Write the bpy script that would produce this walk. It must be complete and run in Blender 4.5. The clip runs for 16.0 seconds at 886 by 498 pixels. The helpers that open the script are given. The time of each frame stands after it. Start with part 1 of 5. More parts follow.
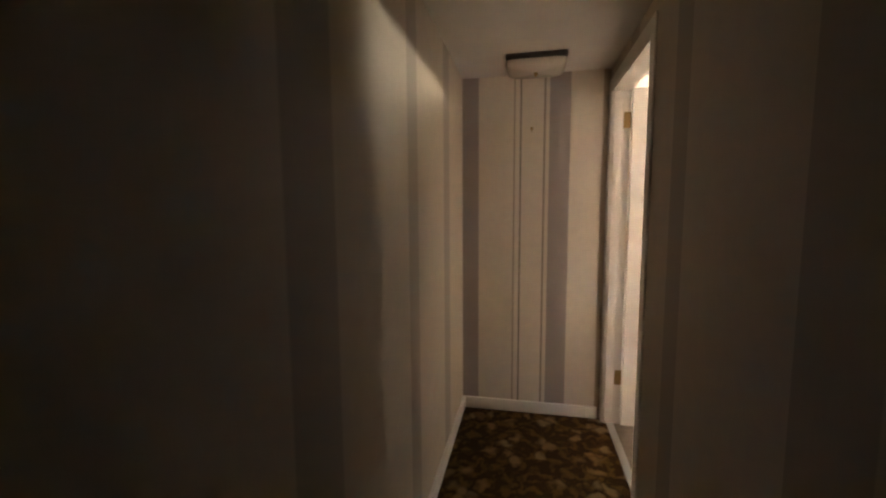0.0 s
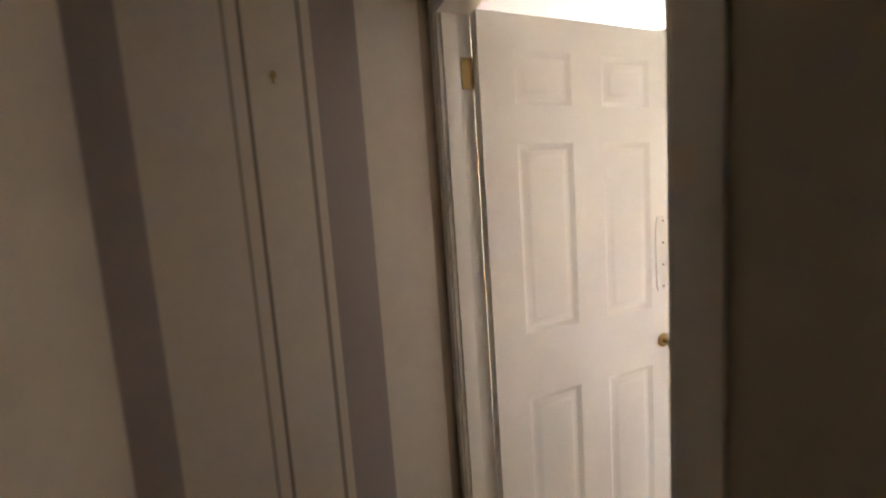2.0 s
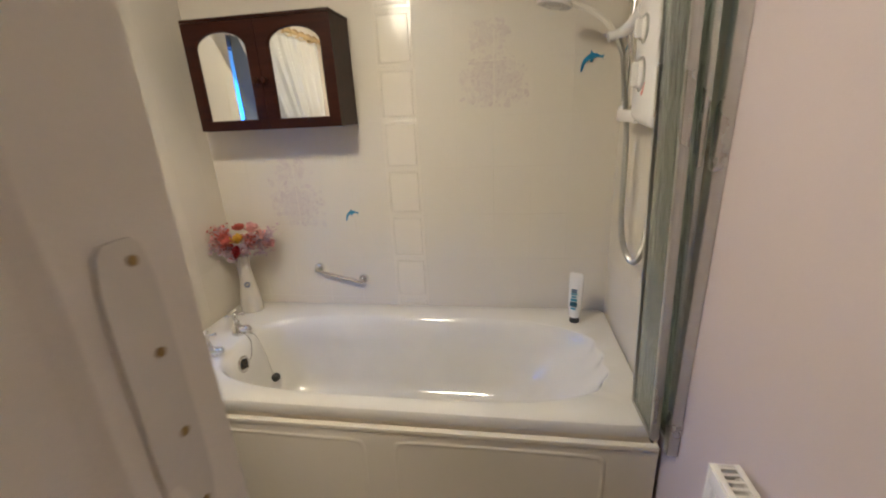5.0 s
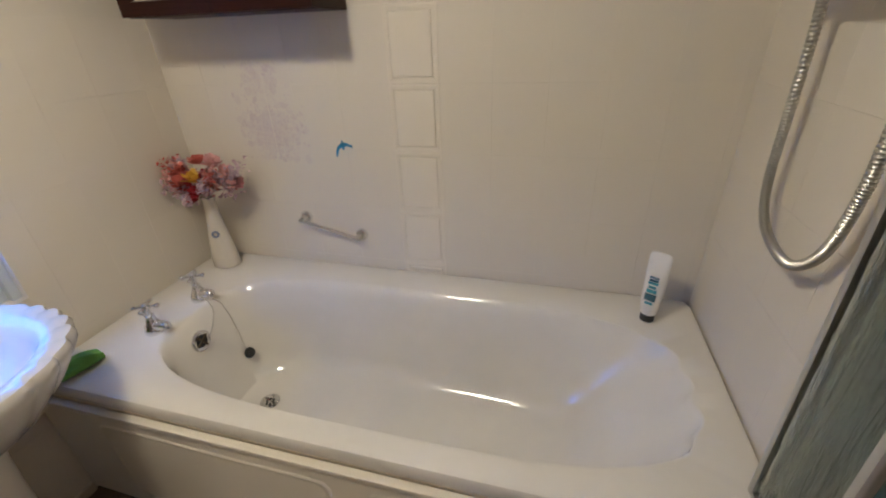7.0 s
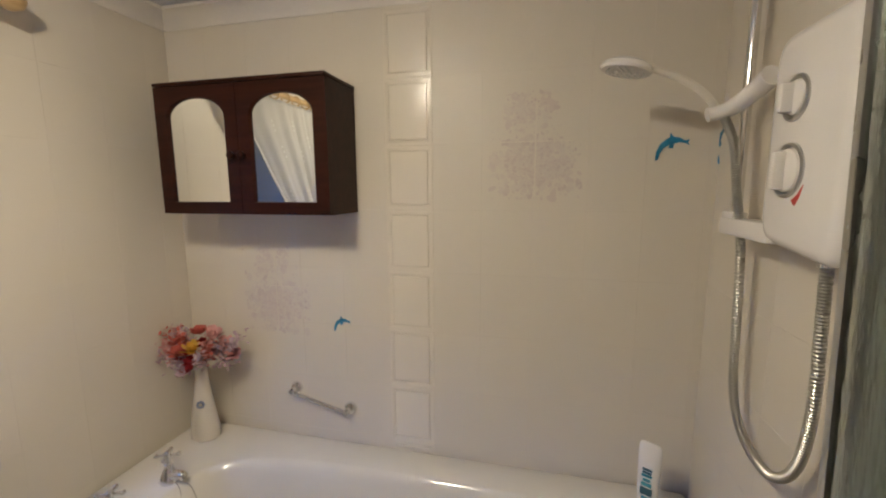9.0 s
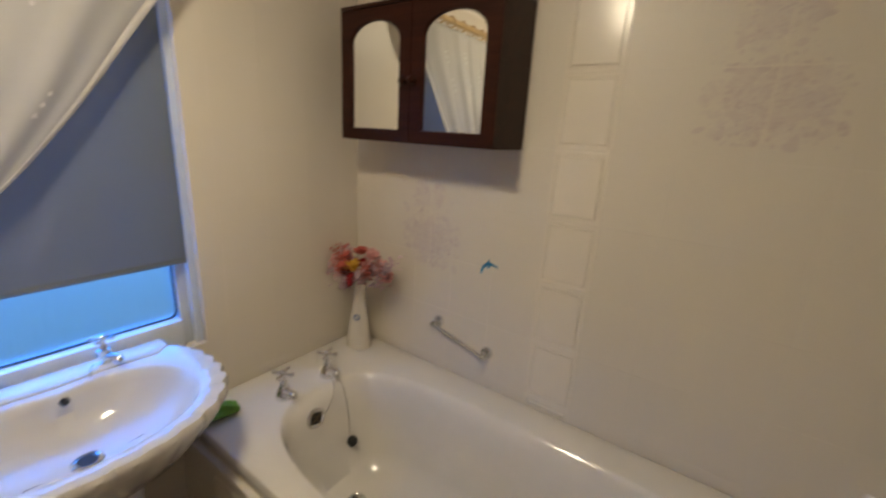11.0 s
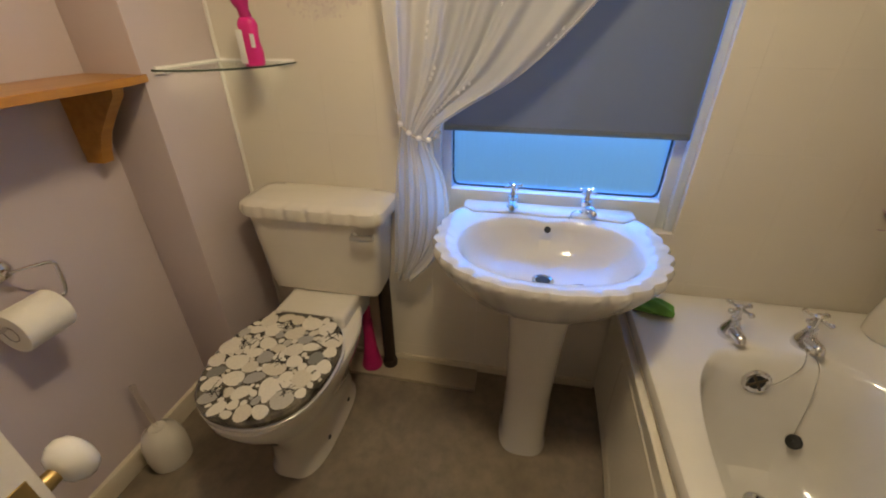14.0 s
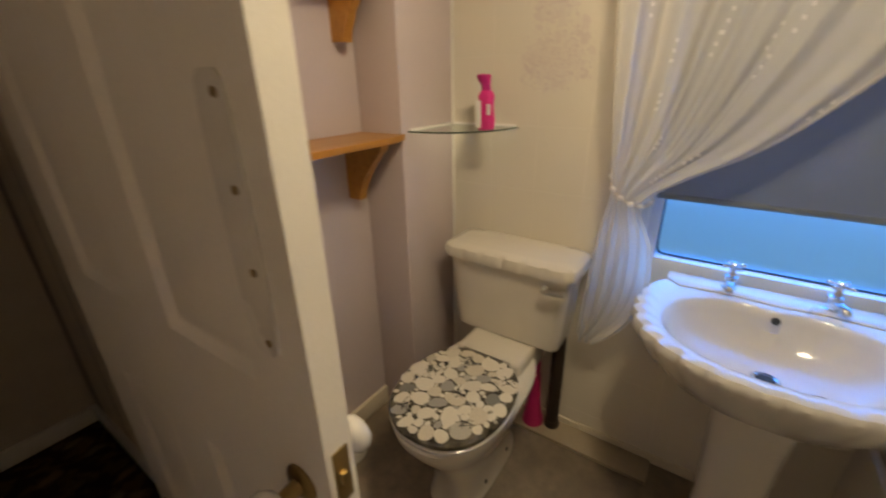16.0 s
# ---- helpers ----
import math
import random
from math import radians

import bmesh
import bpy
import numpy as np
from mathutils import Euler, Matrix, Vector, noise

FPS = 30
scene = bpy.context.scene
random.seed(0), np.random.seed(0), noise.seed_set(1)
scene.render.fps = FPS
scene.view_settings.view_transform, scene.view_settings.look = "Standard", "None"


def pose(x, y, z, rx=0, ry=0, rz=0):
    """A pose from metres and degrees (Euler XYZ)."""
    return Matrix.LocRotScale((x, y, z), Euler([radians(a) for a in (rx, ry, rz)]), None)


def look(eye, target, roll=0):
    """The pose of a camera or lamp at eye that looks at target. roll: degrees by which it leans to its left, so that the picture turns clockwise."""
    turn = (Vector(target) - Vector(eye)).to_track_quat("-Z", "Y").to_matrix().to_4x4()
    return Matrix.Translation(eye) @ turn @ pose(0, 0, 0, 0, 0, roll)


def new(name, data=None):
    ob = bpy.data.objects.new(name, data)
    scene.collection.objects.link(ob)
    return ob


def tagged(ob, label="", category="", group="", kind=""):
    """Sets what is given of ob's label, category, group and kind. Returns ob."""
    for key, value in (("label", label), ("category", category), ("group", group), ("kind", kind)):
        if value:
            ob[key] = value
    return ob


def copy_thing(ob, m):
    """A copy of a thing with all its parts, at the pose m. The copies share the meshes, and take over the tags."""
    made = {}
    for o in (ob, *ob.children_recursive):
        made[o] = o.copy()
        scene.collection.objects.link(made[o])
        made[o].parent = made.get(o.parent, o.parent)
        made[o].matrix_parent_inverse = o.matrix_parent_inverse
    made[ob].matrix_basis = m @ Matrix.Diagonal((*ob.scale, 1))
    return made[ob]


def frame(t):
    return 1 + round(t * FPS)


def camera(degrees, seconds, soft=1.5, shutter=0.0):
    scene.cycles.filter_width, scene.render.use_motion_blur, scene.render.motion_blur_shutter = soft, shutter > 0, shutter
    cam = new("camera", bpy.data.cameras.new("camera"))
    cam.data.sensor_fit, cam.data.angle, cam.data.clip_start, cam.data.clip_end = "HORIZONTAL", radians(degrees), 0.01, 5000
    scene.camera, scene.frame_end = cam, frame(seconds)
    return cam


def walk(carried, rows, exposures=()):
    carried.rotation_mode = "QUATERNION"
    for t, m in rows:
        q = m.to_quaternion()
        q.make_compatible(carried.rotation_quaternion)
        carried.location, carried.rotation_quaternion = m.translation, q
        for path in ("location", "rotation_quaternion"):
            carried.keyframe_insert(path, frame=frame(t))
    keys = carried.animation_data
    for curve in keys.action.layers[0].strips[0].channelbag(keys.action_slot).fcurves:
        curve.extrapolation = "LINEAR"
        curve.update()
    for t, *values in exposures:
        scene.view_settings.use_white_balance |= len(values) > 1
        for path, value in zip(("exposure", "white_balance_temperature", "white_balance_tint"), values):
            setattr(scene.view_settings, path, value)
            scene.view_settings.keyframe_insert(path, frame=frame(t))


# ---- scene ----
cam = camera(94.7, 16.0, soft=2.0, shutter=0.4)
PATH = [
    (0, (3.678, -0.41, 1.332), (1.729, -0.811, 1.129), -0.4),
    (0.6, (3.284, -0.47, 1.391), (1.297, -0.533, 1.174), -1.1),
    (1, (2.985, -0.44, 1.392), (0.997, -0.344, 1.202), -2.0),
    (1.5, (2.615, -0.384, 1.428), (0.66, -0.024, 1.205), -2.5),
    (2, (2.252, -0.394, 1.443), (0.39, 0.305, 1.229), -4.0),
    (2.5, (1.929, -0.303, 1.528), (0.289, 0.779, 1.155), -5.1),
    (3, (1.688, -0.255, 1.541), (0.405, 1.217, 1.105), -5.2),
    (3.5, (1.546, -0.099, 1.507), (0.686, 1.642, 1.027), -5.4),
    (4, (1.485, 0.139, 1.495), (1.069, 2.021, 0.96), -4.2),
    (4.2, (1.46, 0.234, 1.487), (1.194, 2.137, 0.933), -3.5),
    (6.3, (1.412, 1.096, 1.343), (0.981, 2.826, 0.437), -1.6),
    (6.5, (1.403, 1.133, 1.341), (0.956, 2.838, 0.395), -1.7),
    (7, (1.409, 1.178, 1.334), (0.929, 2.869, 0.382), -2.4),
    (7.5, (1.411, 1.17, 1.361), (0.93, 2.941, 0.565), -2.1),
    (8, (1.41, 1.14, 1.419), (0.954, 3.009, 0.874), -1.1),
    (8.2, (1.411, 1.127, 1.438), (0.965, 3.027, 1.003), -0.7),
    (10.3, (1.374, 1.127, 1.496), (0.767, 3.015, 1.239), 1.4),
    (10.5, (1.334, 1.142, 1.502), (0.650, 2.984, 1.129), 2.1),
    (11, (1.352, 1.223, 1.428), (0.257, 2.806, 0.886), 3.3),
    (11.5, (1.238, 1.262, 1.377), (-0.207, 2.457, 0.681), 4.4),
    (12, (1.171, 1.298, 1.336), (-0.508, 1.988, 0.496), 4.5),
    (12.5, (1.18, 1.329, 1.317), (-0.567, 1.57, 0.375), 3.4),
    (13, (1.213, 1.336, 1.308), (-0.513, 1.243, 0.302), 1.5),
    (13.5, (1.238, 1.329, 1.301), (-0.465, 1.057, 0.289), 0.2),
    (14, (1.25, 1.319, 1.302), (-0.449, 0.969, 0.307), -0.3),
    (14.5, (1.264, 1.31, 1.304), (-0.441, 0.898, 0.344), -0.4),
    (15, (1.278, 1.311, 1.318), (-0.42, 0.786, 0.401), -0.7),
    (15.5, (1.299, 1.287, 1.317), (-0.352, 0.534, 0.476), -1.3),
    (16, (1.338, 1.218, 1.338), (-0.173, 0.16, 0.566), -1.3),
]
walk(cam, [(t, look(e, a, r)) for t, e, a, r in PATH],
     exposures=[(0, 2.8, 6700, 10), (0.8, 2.45, 6300, 9), (1.5, 2.45, 5800, 5), (2.0, 2.15, 5900, 6), (2.2, 1.85, 6000, 7), (2.5, 1.28, 6300, 9), (3.0, 0.88, 6700, 10), (3.5, 0.58, 6800, 9), (4.0, 0.42, 6800, 9), (6.3, -0.02, 6450, 10), (8.2, -0.1, 6750, 11), (10.5, -0.25, 7100, 11), (11.5, -0.52, 7800, 11), (13, -0.4, 8200, 10), (16, -0.46, 8300, 9)])

# ---- world and large lights ----
world = bpy.data.worlds.new("sky")
scene.world = world
world.use_nodes = True
wn = world.node_tree.nodes
sky = wn.new("ShaderNodeTexSky")
sky.sky_type, sky.sun_disc, sky.sun_elevation, sky.sun_rotation = "NISHITA", False, radians(14), radians(70)
wn["Background"].inputs[1].default_value = 0.12
world.node_tree.links.new(sky.outputs[0], wn["Background"].inputs[0])

WALL_W, WALL_N, WALL_E, WALL_S = 0.0, 2.485, 1.908, 0.16
HALL_N, HALL_S, HALL_END, HALL_BACK = 0.06, -0.815, 1.075, 5.2
CEIL, DECK = 2.125, 0.497

daylight = bpy.data.lights.new("window_daylight", "AREA")
daylight.shape, daylight.size, daylight.size_y = "RECTANGLE", 1.5, 0.8
daylight.energy, daylight.color = 58.0, (0.02, 0.27, 1.0)
day = new("window_daylight", daylight)
day.matrix_world = look((-0.45, 1.42, 1.32), (0.3, 1.42, 0.82))


# ---- materials ----
def nodes_of(name):
    m = bpy.data.materials.new(name)
    m.use_nodes = True
    t = m.node_tree
    return m, t, t.nodes["Principled BSDF"]


def node(t, kind, **values):
    n = t.nodes.new(kind)
    for key, value in values.items():
        n.inputs[key.replace("_", " ")].default_value = value
    return n


def math_node(t, op, a, b):
    n = t.nodes.new("ShaderNodeMath")
    n.operation = op
    for i, v in enumerate((a, b)):
        if isinstance(v, (int, float)):
            n.inputs[i].default_value = v
        else:
            t.links.new(v, n.inputs[i])
    return n.outputs[0]


def mix_colour(t, fac, a, b):
    n = t.nodes.new("ShaderNodeMix")
    n.data_type = "RGBA"
    for i, v in ((0, fac), (6, a), (7, b)):
        if isinstance(v, (int, float)):
            n.inputs[i].default_value = v
        elif isinstance(v, tuple):
            n.inputs[i].default_value = (*v, 1)
        else:
            t.links.new(v, n.inputs[i])
    return n.outputs[2]


def spread(t, fac, lo, hi):
    n = t.nodes.new("ShaderNodeMapRange")
    t.links.new(fac, n.inputs[0])
    n.inputs[1].default_value, n.inputs[2].default_value = lo, hi
    return n.outputs[0]


def world_pos(t):
    return t.nodes.new("ShaderNodeNewGeometry").outputs["Position"]


def noise_of(t, vec, scale, detail=4, rough=0.55):
    n = node(t, "ShaderNodeTexNoise", Scale=scale, Detail=detail, Roughness=rough)
    t.links.new(vec, n.inputs["Vector"])
    return n.outputs["Fac"]


def add_bump(t, p, height, strength, distance=0.002):
    b = node(t, "ShaderNodeBump", Strength=strength, Distance=distance)
    t.links.new(height, b.inputs["Height"])
    t.links.new(b.outputs[0], p.inputs["Normal"])


def surface(name, colour, rough=0.5, metal=0.0, grain=60.0, stain=3.0, vary=0.08, bump=0.1, coat=0.0, spec=0.5, gloss_vary=0.08, piece=0.0):
    """A painted, glazed, plastic or metal surface with stains and grain."""
    m, t, p = nodes_of(name)
    pos = world_pos(t)
    big, fine = noise_of(t, pos, stain, 5), noise_of(t, pos, grain, 3)
    dark = tuple(c * (1 - vary * 1.6) for c in colour)
    light = tuple(min(1, c * (1 + vary)) for c in colour)
    col = mix_colour(t, spread(t, big, 0.3, 0.7), dark, light)
    col = mix_colour(t, math_node(t, "MULTIPLY", spread(t, fine, 0.35, 0.75), 0.5), col, tuple(c * (1 - vary) for c in colour))
    if piece:
        rnd = t.nodes.new("ShaderNodeObjectInfo").outputs["Random"]
        col = mix_colour(t, math_node(t, "MULTIPLY", rnd, piece), col, tuple(c * 0.8 for c in colour))
    t.links.new(col, p.inputs["Base Color"])
    r = math_node(t, "ADD", math_node(t, "MULTIPLY", big, gloss_vary * 2), rough - gloss_vary)
    t.links.new(r, p.inputs["Roughness"])
    p.inputs["Metallic"].default_value = metal
    p.inputs["Coat Weight"].default_value = coat
    p.inputs["Coat Roughness"].default_value = 0.08
    p.inputs["Specular IOR Level"].default_value = spec
    if bump:
        add_bump(t, p, fine, bump, 0.0012)
    return m


def wood(name, dark, light, along="z", rough=0.4, scale=9.0, coat=0.2, spec=0.5):
    m, t, p = nodes_of(name)
    pos = world_pos(t)
    mp = t.nodes.new("ShaderNodeMapping")
    t.links.new(pos, mp.inputs[0])
    s = [scale * 5] * 3
    s["xyz".index(along)] = scale * 0.35
    mp.inputs["Scale"].default_value = s
    grain = noise_of(t, mp.outputs[0], 1.0, 6, 0.6)
    big = noise_of(t, pos, 5, 3)
    col = mix_colour(t, spread(t, grain, 0.3, 0.7), dark, light)
    col = mix_colour(t, math_node(t, "MULTIPLY", big, 0.45), col, tuple(c * 0.55 for c in dark))
    t.links.new(col, p.inputs["Base Color"])
    p.inputs["Roughness"].default_value = rough
    p.inputs["Coat Weight"].default_value = coat
    p.inputs["Specular IOR Level"].default_value = spec
    add_bump(t, p, grain, 0.25, 0.0008)
    return m


def wallpaper(name, axis, stripes, base):
    """Striped wallpaper: (start, end, colour) along one axis of the world."""
    m, t, p = nodes_of(name)
    pos = world_pos(t)
    sep = t.nodes.new("ShaderNodeSeparateXYZ")
    t.links.new(pos, sep.inputs[0])
    along = sep.outputs["XYZ".index(axis.upper())]
    wob = noise_of(t, pos, 14, 4)
    weave = noise_of(t, pos, 260, 2)
    col = mix_colour(t, spread(t, wob, 0.3, 0.7), tuple(c * 0.93 for c in base), base)
    for a, b, c in stripes:
        d = math_node(t, "ABSOLUTE", math_node(t, "SUBTRACT", along, (a + b) / 2), 0)
        inside = math_node(t, "LESS_THAN", d, (b - a) / 2)
        col = mix_colour(t, inside, col, c)
    col = mix_colour(t, math_node(t, "MULTIPLY", weave, 0.25), col, tuple(c * 0.75 for c in base))
    t.links.new(col, p.inputs["Base Color"])
    p.inputs["Roughness"].default_value = 0.62
    add_bump(t, p, weave, 0.3, 0.001)
    return m


def carpet(name):
    m, t, p = nodes_of(name)
    pos = world_pos(t)
    v = node(t, "ShaderNodeTexVoronoi", Scale=9.0)
    warp = t.nodes.new("ShaderNodeTexNoise")
    warp.inputs["Scale"].default_value = 12
    t.links.new(pos, warp.inputs["Vector"])
    add = t.nodes.new("ShaderNodeVectorMath")
    add.operation = "MULTIPLY_ADD"
    t.links.new(warp.outputs["Color"], add.inputs[0])
    add.inputs[1].default_value = (0.12, 0.12, 0.0)
    t.links.new(pos, add.inputs[2])
    t.links.new(add.outputs[0], v.inputs["Vector"])
    flower = spread(t, v.outputs["Distance"], 0.42, 0.2)
    leaf = spread(t, noise_of(t, add.outputs[0], 18, 3), 0.48, 0.6)
    tuft = noise_of(t, pos, 420, 2)
    col = mix_colour(t, leaf, (0.045, 0.022, 0.008), (0.13, 0.075, 0.02))
    petal = mix_colour(t, v.outputs["Color"], (0.30, 0.17, 0.06), (0.34, 0.27, 0.15))
    col = mix_colour(t, math_node(t, "MULTIPLY", flower, 0.8), col, petal)
    col = mix_colour(t, math_node(t, "MULTIPLY", tuft, 0.5), col, (0.03, 0.015, 0.006))
    t.links.new(col, p.inputs["Base Color"])
    p.inputs["Roughness"].default_value = 0.95
    p.inputs["Specular IOR Level"].default_value = 0.1
    add_bump(t, p, tuft, 0.9, 0.006)
    return m


def vinyl(name):
    m, t, p = nodes_of(name)
    pos = world_pos(t)
    big, mid, fine = noise_of(t, pos, 3.5, 5), noise_of(t, pos, 22, 5), noise_of(t, pos, 240, 2)
    col = mix_colour(t, spread(t, big, 0.35, 0.65), (0.155, 0.118, 0.082), (0.26, 0.208, 0.15))
    col = mix_colour(t, math_node(t, "MULTIPLY", spread(t, mid, 0.4, 0.7), 0.45), col, (0.105, 0.08, 0.058))
    t.links.new(col, p.inputs["Base Color"])
    p.inputs["Roughness"].default_value = 0.5
    add_bump(t, p, fine, 0.2, 0.001)
    return m


def glass(name, rough, colour=(1, 1, 1), bump_scale=0):
    m, t, p = nodes_of(name)
    p.inputs["Base Color"].default_value = (*colour, 1)
    p.inputs["Roughness"].default_value = rough
    p.inputs["Transmission Weight"].default_value = 1
    p.inputs["IOR"].default_value = 1.45
    if bump_scale:
        mp = t.nodes.new("ShaderNodeMapping")
        t.links.new(world_pos(t), mp.inputs[0])
        mp.inputs["Scale"].default_value = (bump_scale, bump_scale, bump_scale * 0.12)
        add_bump(t, p, noise_of(t, mp.outputs[0], 1, 3), 0.6, 0.004)
    return m


def cloth(name, colour, through_light, clear, fold=0.0):
    """Thin woven cloth: partly clear, partly lit through."""
    m, t, p = nodes_of(name)
    out = t.nodes["Material Output"]
    pos = world_pos(t)
    weave = noise_of(t, pos, 700, 2)
    big = noise_of(t, pos, 6, 4)
    col = mix_colour(t, big, tuple(c * 0.92 for c in colour), colour)
    t.links.new(col, p.inputs["Base Color"])
    p.inputs["Roughness"].default_value = 0.8
    p.inputs["Specular IOR Level"].default_value = 0.15
    add_bump(t, p, weave, 0.3, 0.001)
    tr = t.nodes.new("ShaderNodeBsdfTranslucent")
    t.links.new(col, tr.inputs[0])
    mix1 = t.nodes.new("ShaderNodeMixShader")
    mix1.inputs[0].default_value = through_light
    t.links.new(p.outputs[0], mix1.inputs[1])
    t.links.new(tr.outputs[0], mix1.inputs[2])
    last = mix1
    if clear:
        hole = t.nodes.new("ShaderNodeBsdfTransparent")
        mix2 = t.nodes.new("ShaderNodeMixShader")
        mix2.inputs[0].default_value = clear
        t.links.new(mix1.outputs[0], mix2.inputs[1])
        t.links.new(hole.outputs[0], mix2.inputs[2])
        last = mix2
    t.links.new(last.outputs[0], out.inputs[0])
    return m


def glow(name, colour, strength):
    m, t, p = nodes_of(name)
    p.inputs["Base Color"].default_value = (*colour, 1)
    p.inputs["Emission Color"].default_value = (*colour, 1)
    p.inputs["Emission Strength"].default_value = strength
    return m


def by_island(name, colours, rough=0.5, speck=0.35):
    """Each loose piece of a mesh takes one of the colours."""
    m, t, p = nodes_of(name)
    ramp = t.nodes.new("ShaderNodeValToRGB")
    ramp.color_ramp.interpolation = "CONSTANT"
    while len(ramp.color_ramp.elements) < len(colours):
        ramp.color_ramp.elements.new(0.5)
    for i, c in enumerate(colours):
        ramp.color_ramp.elements[i].position = i / len(colours)
        ramp.color_ramp.elements[i].color = (*c, 1)
    t.links.new(t.nodes.new("ShaderNodeNewGeometry").outputs["Random Per Island"], ramp.inputs[0])
    grain = noise_of(t, world_pos(t), 160, 4)
    col = mix_colour(t, math_node(t, "MULTIPLY", spread(t, grain, 0.35, 0.7), speck), ramp.outputs[0], (0.12, 0.11, 0.10))
    t.links.new(col, p.inputs["Base Color"])
    p.inputs["Roughness"].default_value = rough
    return m


CREAM, TAUPE = (0.70, 0.61, 0.50), (0.33, 0.27, 0.245)
M_PINK = surface("lavender_paint", (0.56, 0.47, 0.465), 0.6, vary=0.02, grain=180, bump=0.25)
M_CEIL = surface("ceiling_paint", (0.66, 0.65, 0.66), 0.85, vary=0.05, grain=90, bump=0.35)
M_CEIL_HALL = surface("hall_ceiling_paint", (0.62, 0.57, 0.51), 0.85, vary=0.06, grain=90, bump=0.35)
M_WHITE = surface("white_gloss_paint", (0.74, 0.70, 0.64), 0.32, vary=0.05, grain=70, bump=0.12)
M_DOOR = surface("door_gloss_paint", (0.82, 0.76, 0.68), 0.34, vary=0.05, grain=220, bump=0.25)
M_TILE = surface("cream_tile_glaze", (0.67, 0.615, 0.53), 0.40, spec=0.3, vary=0.01, grain=9, stain=1.2, bump=0.05, gloss_vary=0.02, piece=0.06)
M_BORDER = surface("border_tile_glaze", (0.74, 0.68, 0.585), 0.19, vary=0.01, grain=9, stain=1.2, bump=0.04, gloss_vary=0.02, piece=0.08)
M_GROUT = surface("grout", (0.66, 0.605, 0.525), 0.8, vary=0.02, grain=150, bump=0.3)
M_BATH = surface("bath_acrylic", (0.70, 0.67, 0.62), 0.14, vary=0.03, grain=12, stain=4, bump=0.02, coat=0.4)
M_PANEL = surface("bath_panel_plastic", (0.72, 0.67, 0.58), 0.28, vary=0.012, grain=40, stain=1.5, bump=0.03, gloss_vary=0.02)
M_CERAMIC = surface("white_ceramic", (0.58, 0.555, 0.52), 0.09, vary=0.03, grain=20, bump=0.02, coat=0.5)
M_CISTERN = surface("cream_ceramic", (0.66, 0.61, 0.53), 0.14, vary=0.03, grain=20, bump=0.02, coat=0.4)
# white plastic with the blue of the daylight mixed into its base colour
M_UPVC_DAYLIT = surface("daylit_window_plastic", (0.60, 0.66, 0.73), 0.25, vary=0.03, grain=40, bump=0.03)
M_PLASTIC = surface("white_plastic", (0.78, 0.75, 0.72), 0.25, vary=0.03, grain=40, bump=0.03)
M_CHROME = surface("chrome", (0.78, 0.77, 0.75), 0.12, metal=1.0, vary=0.1, grain=30, bump=0.03)
M_HOSE = surface("hose_steel", (0.52, 0.51, 0.48), 0.36, metal=1.0, vary=0.1, grain=30, bump=0.03)
M_BRASS = surface("worn_brass", (0.36, 0.25, 0.11), 0.38, metal=1.0, vary=0.25, grain=120, bump=0.15)
M_STEEL = surface("brushed_aluminium", (0.62, 0.62, 0.60), 0.3, metal=1.0, vary=0.1, grain=60, bump=0.05)
M_MAHOGANY = wood("mahogany", (0.018, 0.004, 0.002), (0.045, 0.011, 0.005), "x", 0.36, coat=0.0, spec=0.16)
M_PINE = wood("varnished_pine", (0.42, 0.165, 0.025), (0.58, 0.27, 0.055), "x", 0.35)
M_POLE = wood("pole_wood", (0.50, 0.33, 0.15), (0.66, 0.47, 0.24), "y", 0.4)
M_MIRROR = surface("mirror", (0.86, 0.87, 0.85), 0.02, metal=1.0, vary=0.0, bump=0, gloss_vary=0.0)
M_ETCHED = surface("etched_mirror", (0.70, 0.72, 0.64), 0.32, metal=0.4, vary=0.04, bump=0.05)
M_GASKET = surface("gasket_rubber", (0.035, 0.045, 0.06), 0.55, vary=0.1, grain=120)
M_BLACK = surface("black_rubber", (0.02, 0.02, 0.02), 0.6, vary=0.2, grain=120)
# glass tint carries the daylight's blue and dims the glow behind the pane
M_FROST_SKY = glass("sky_tinted_frosted_glass", 0.42, (0.22, 0.42, 0.60), 90)
M_SCREEN = glass("screen_glass", 0.12, (0.80, 0.88, 0.84), 60)
M_SHELF_GLASS = glass("shelf_glass", 0.03, (0.78, 0.90, 0.84))
M_CRYSTAL = glass("crystal_beads", 0.05, (0.95, 0.93, 0.88))
M_BLIND = cloth("blind_fabric", (0.215, 0.245, 0.28), 0.32, 0.0)
M_VOILE = cloth("white_voile", (0.90, 0.88, 0.84), 0.5, 0.50)
M_HEM = cloth("hem_voile", (0.90, 0.88, 0.85), 0.45, 0.30)
M_CARPET = carpet("floral_carpet")
M_VINYL = vinyl("floor_vinyl")
M_LAMP = glow("lamp_opal", (1.0, 0.915, 0.73), 130.0)
M_SKIRT = surface("skirting_paint", (0.66, 0.58, 0.46), 0.4, vary=0.06, grain=90, bump=0.15)
M_ENDPAPER = wallpaper("end_wallpaper", "y", [(-0.83, -0.712, TAUPE), (-0.497, -0.487, (0.36, 0.29, 0.22)), (-0.459, -0.449, (0.20, 0.155, 0.12)),
                                              (-0.318, -0.306, (0.28, 0.22, 0.17)), (-0.300, -0.290, (0.66, 0.57, 0.46)), (-0.284, -0.163, TAUPE), (0.02, 0.08, (0.40, 0.31, 0.22))], CREAM)
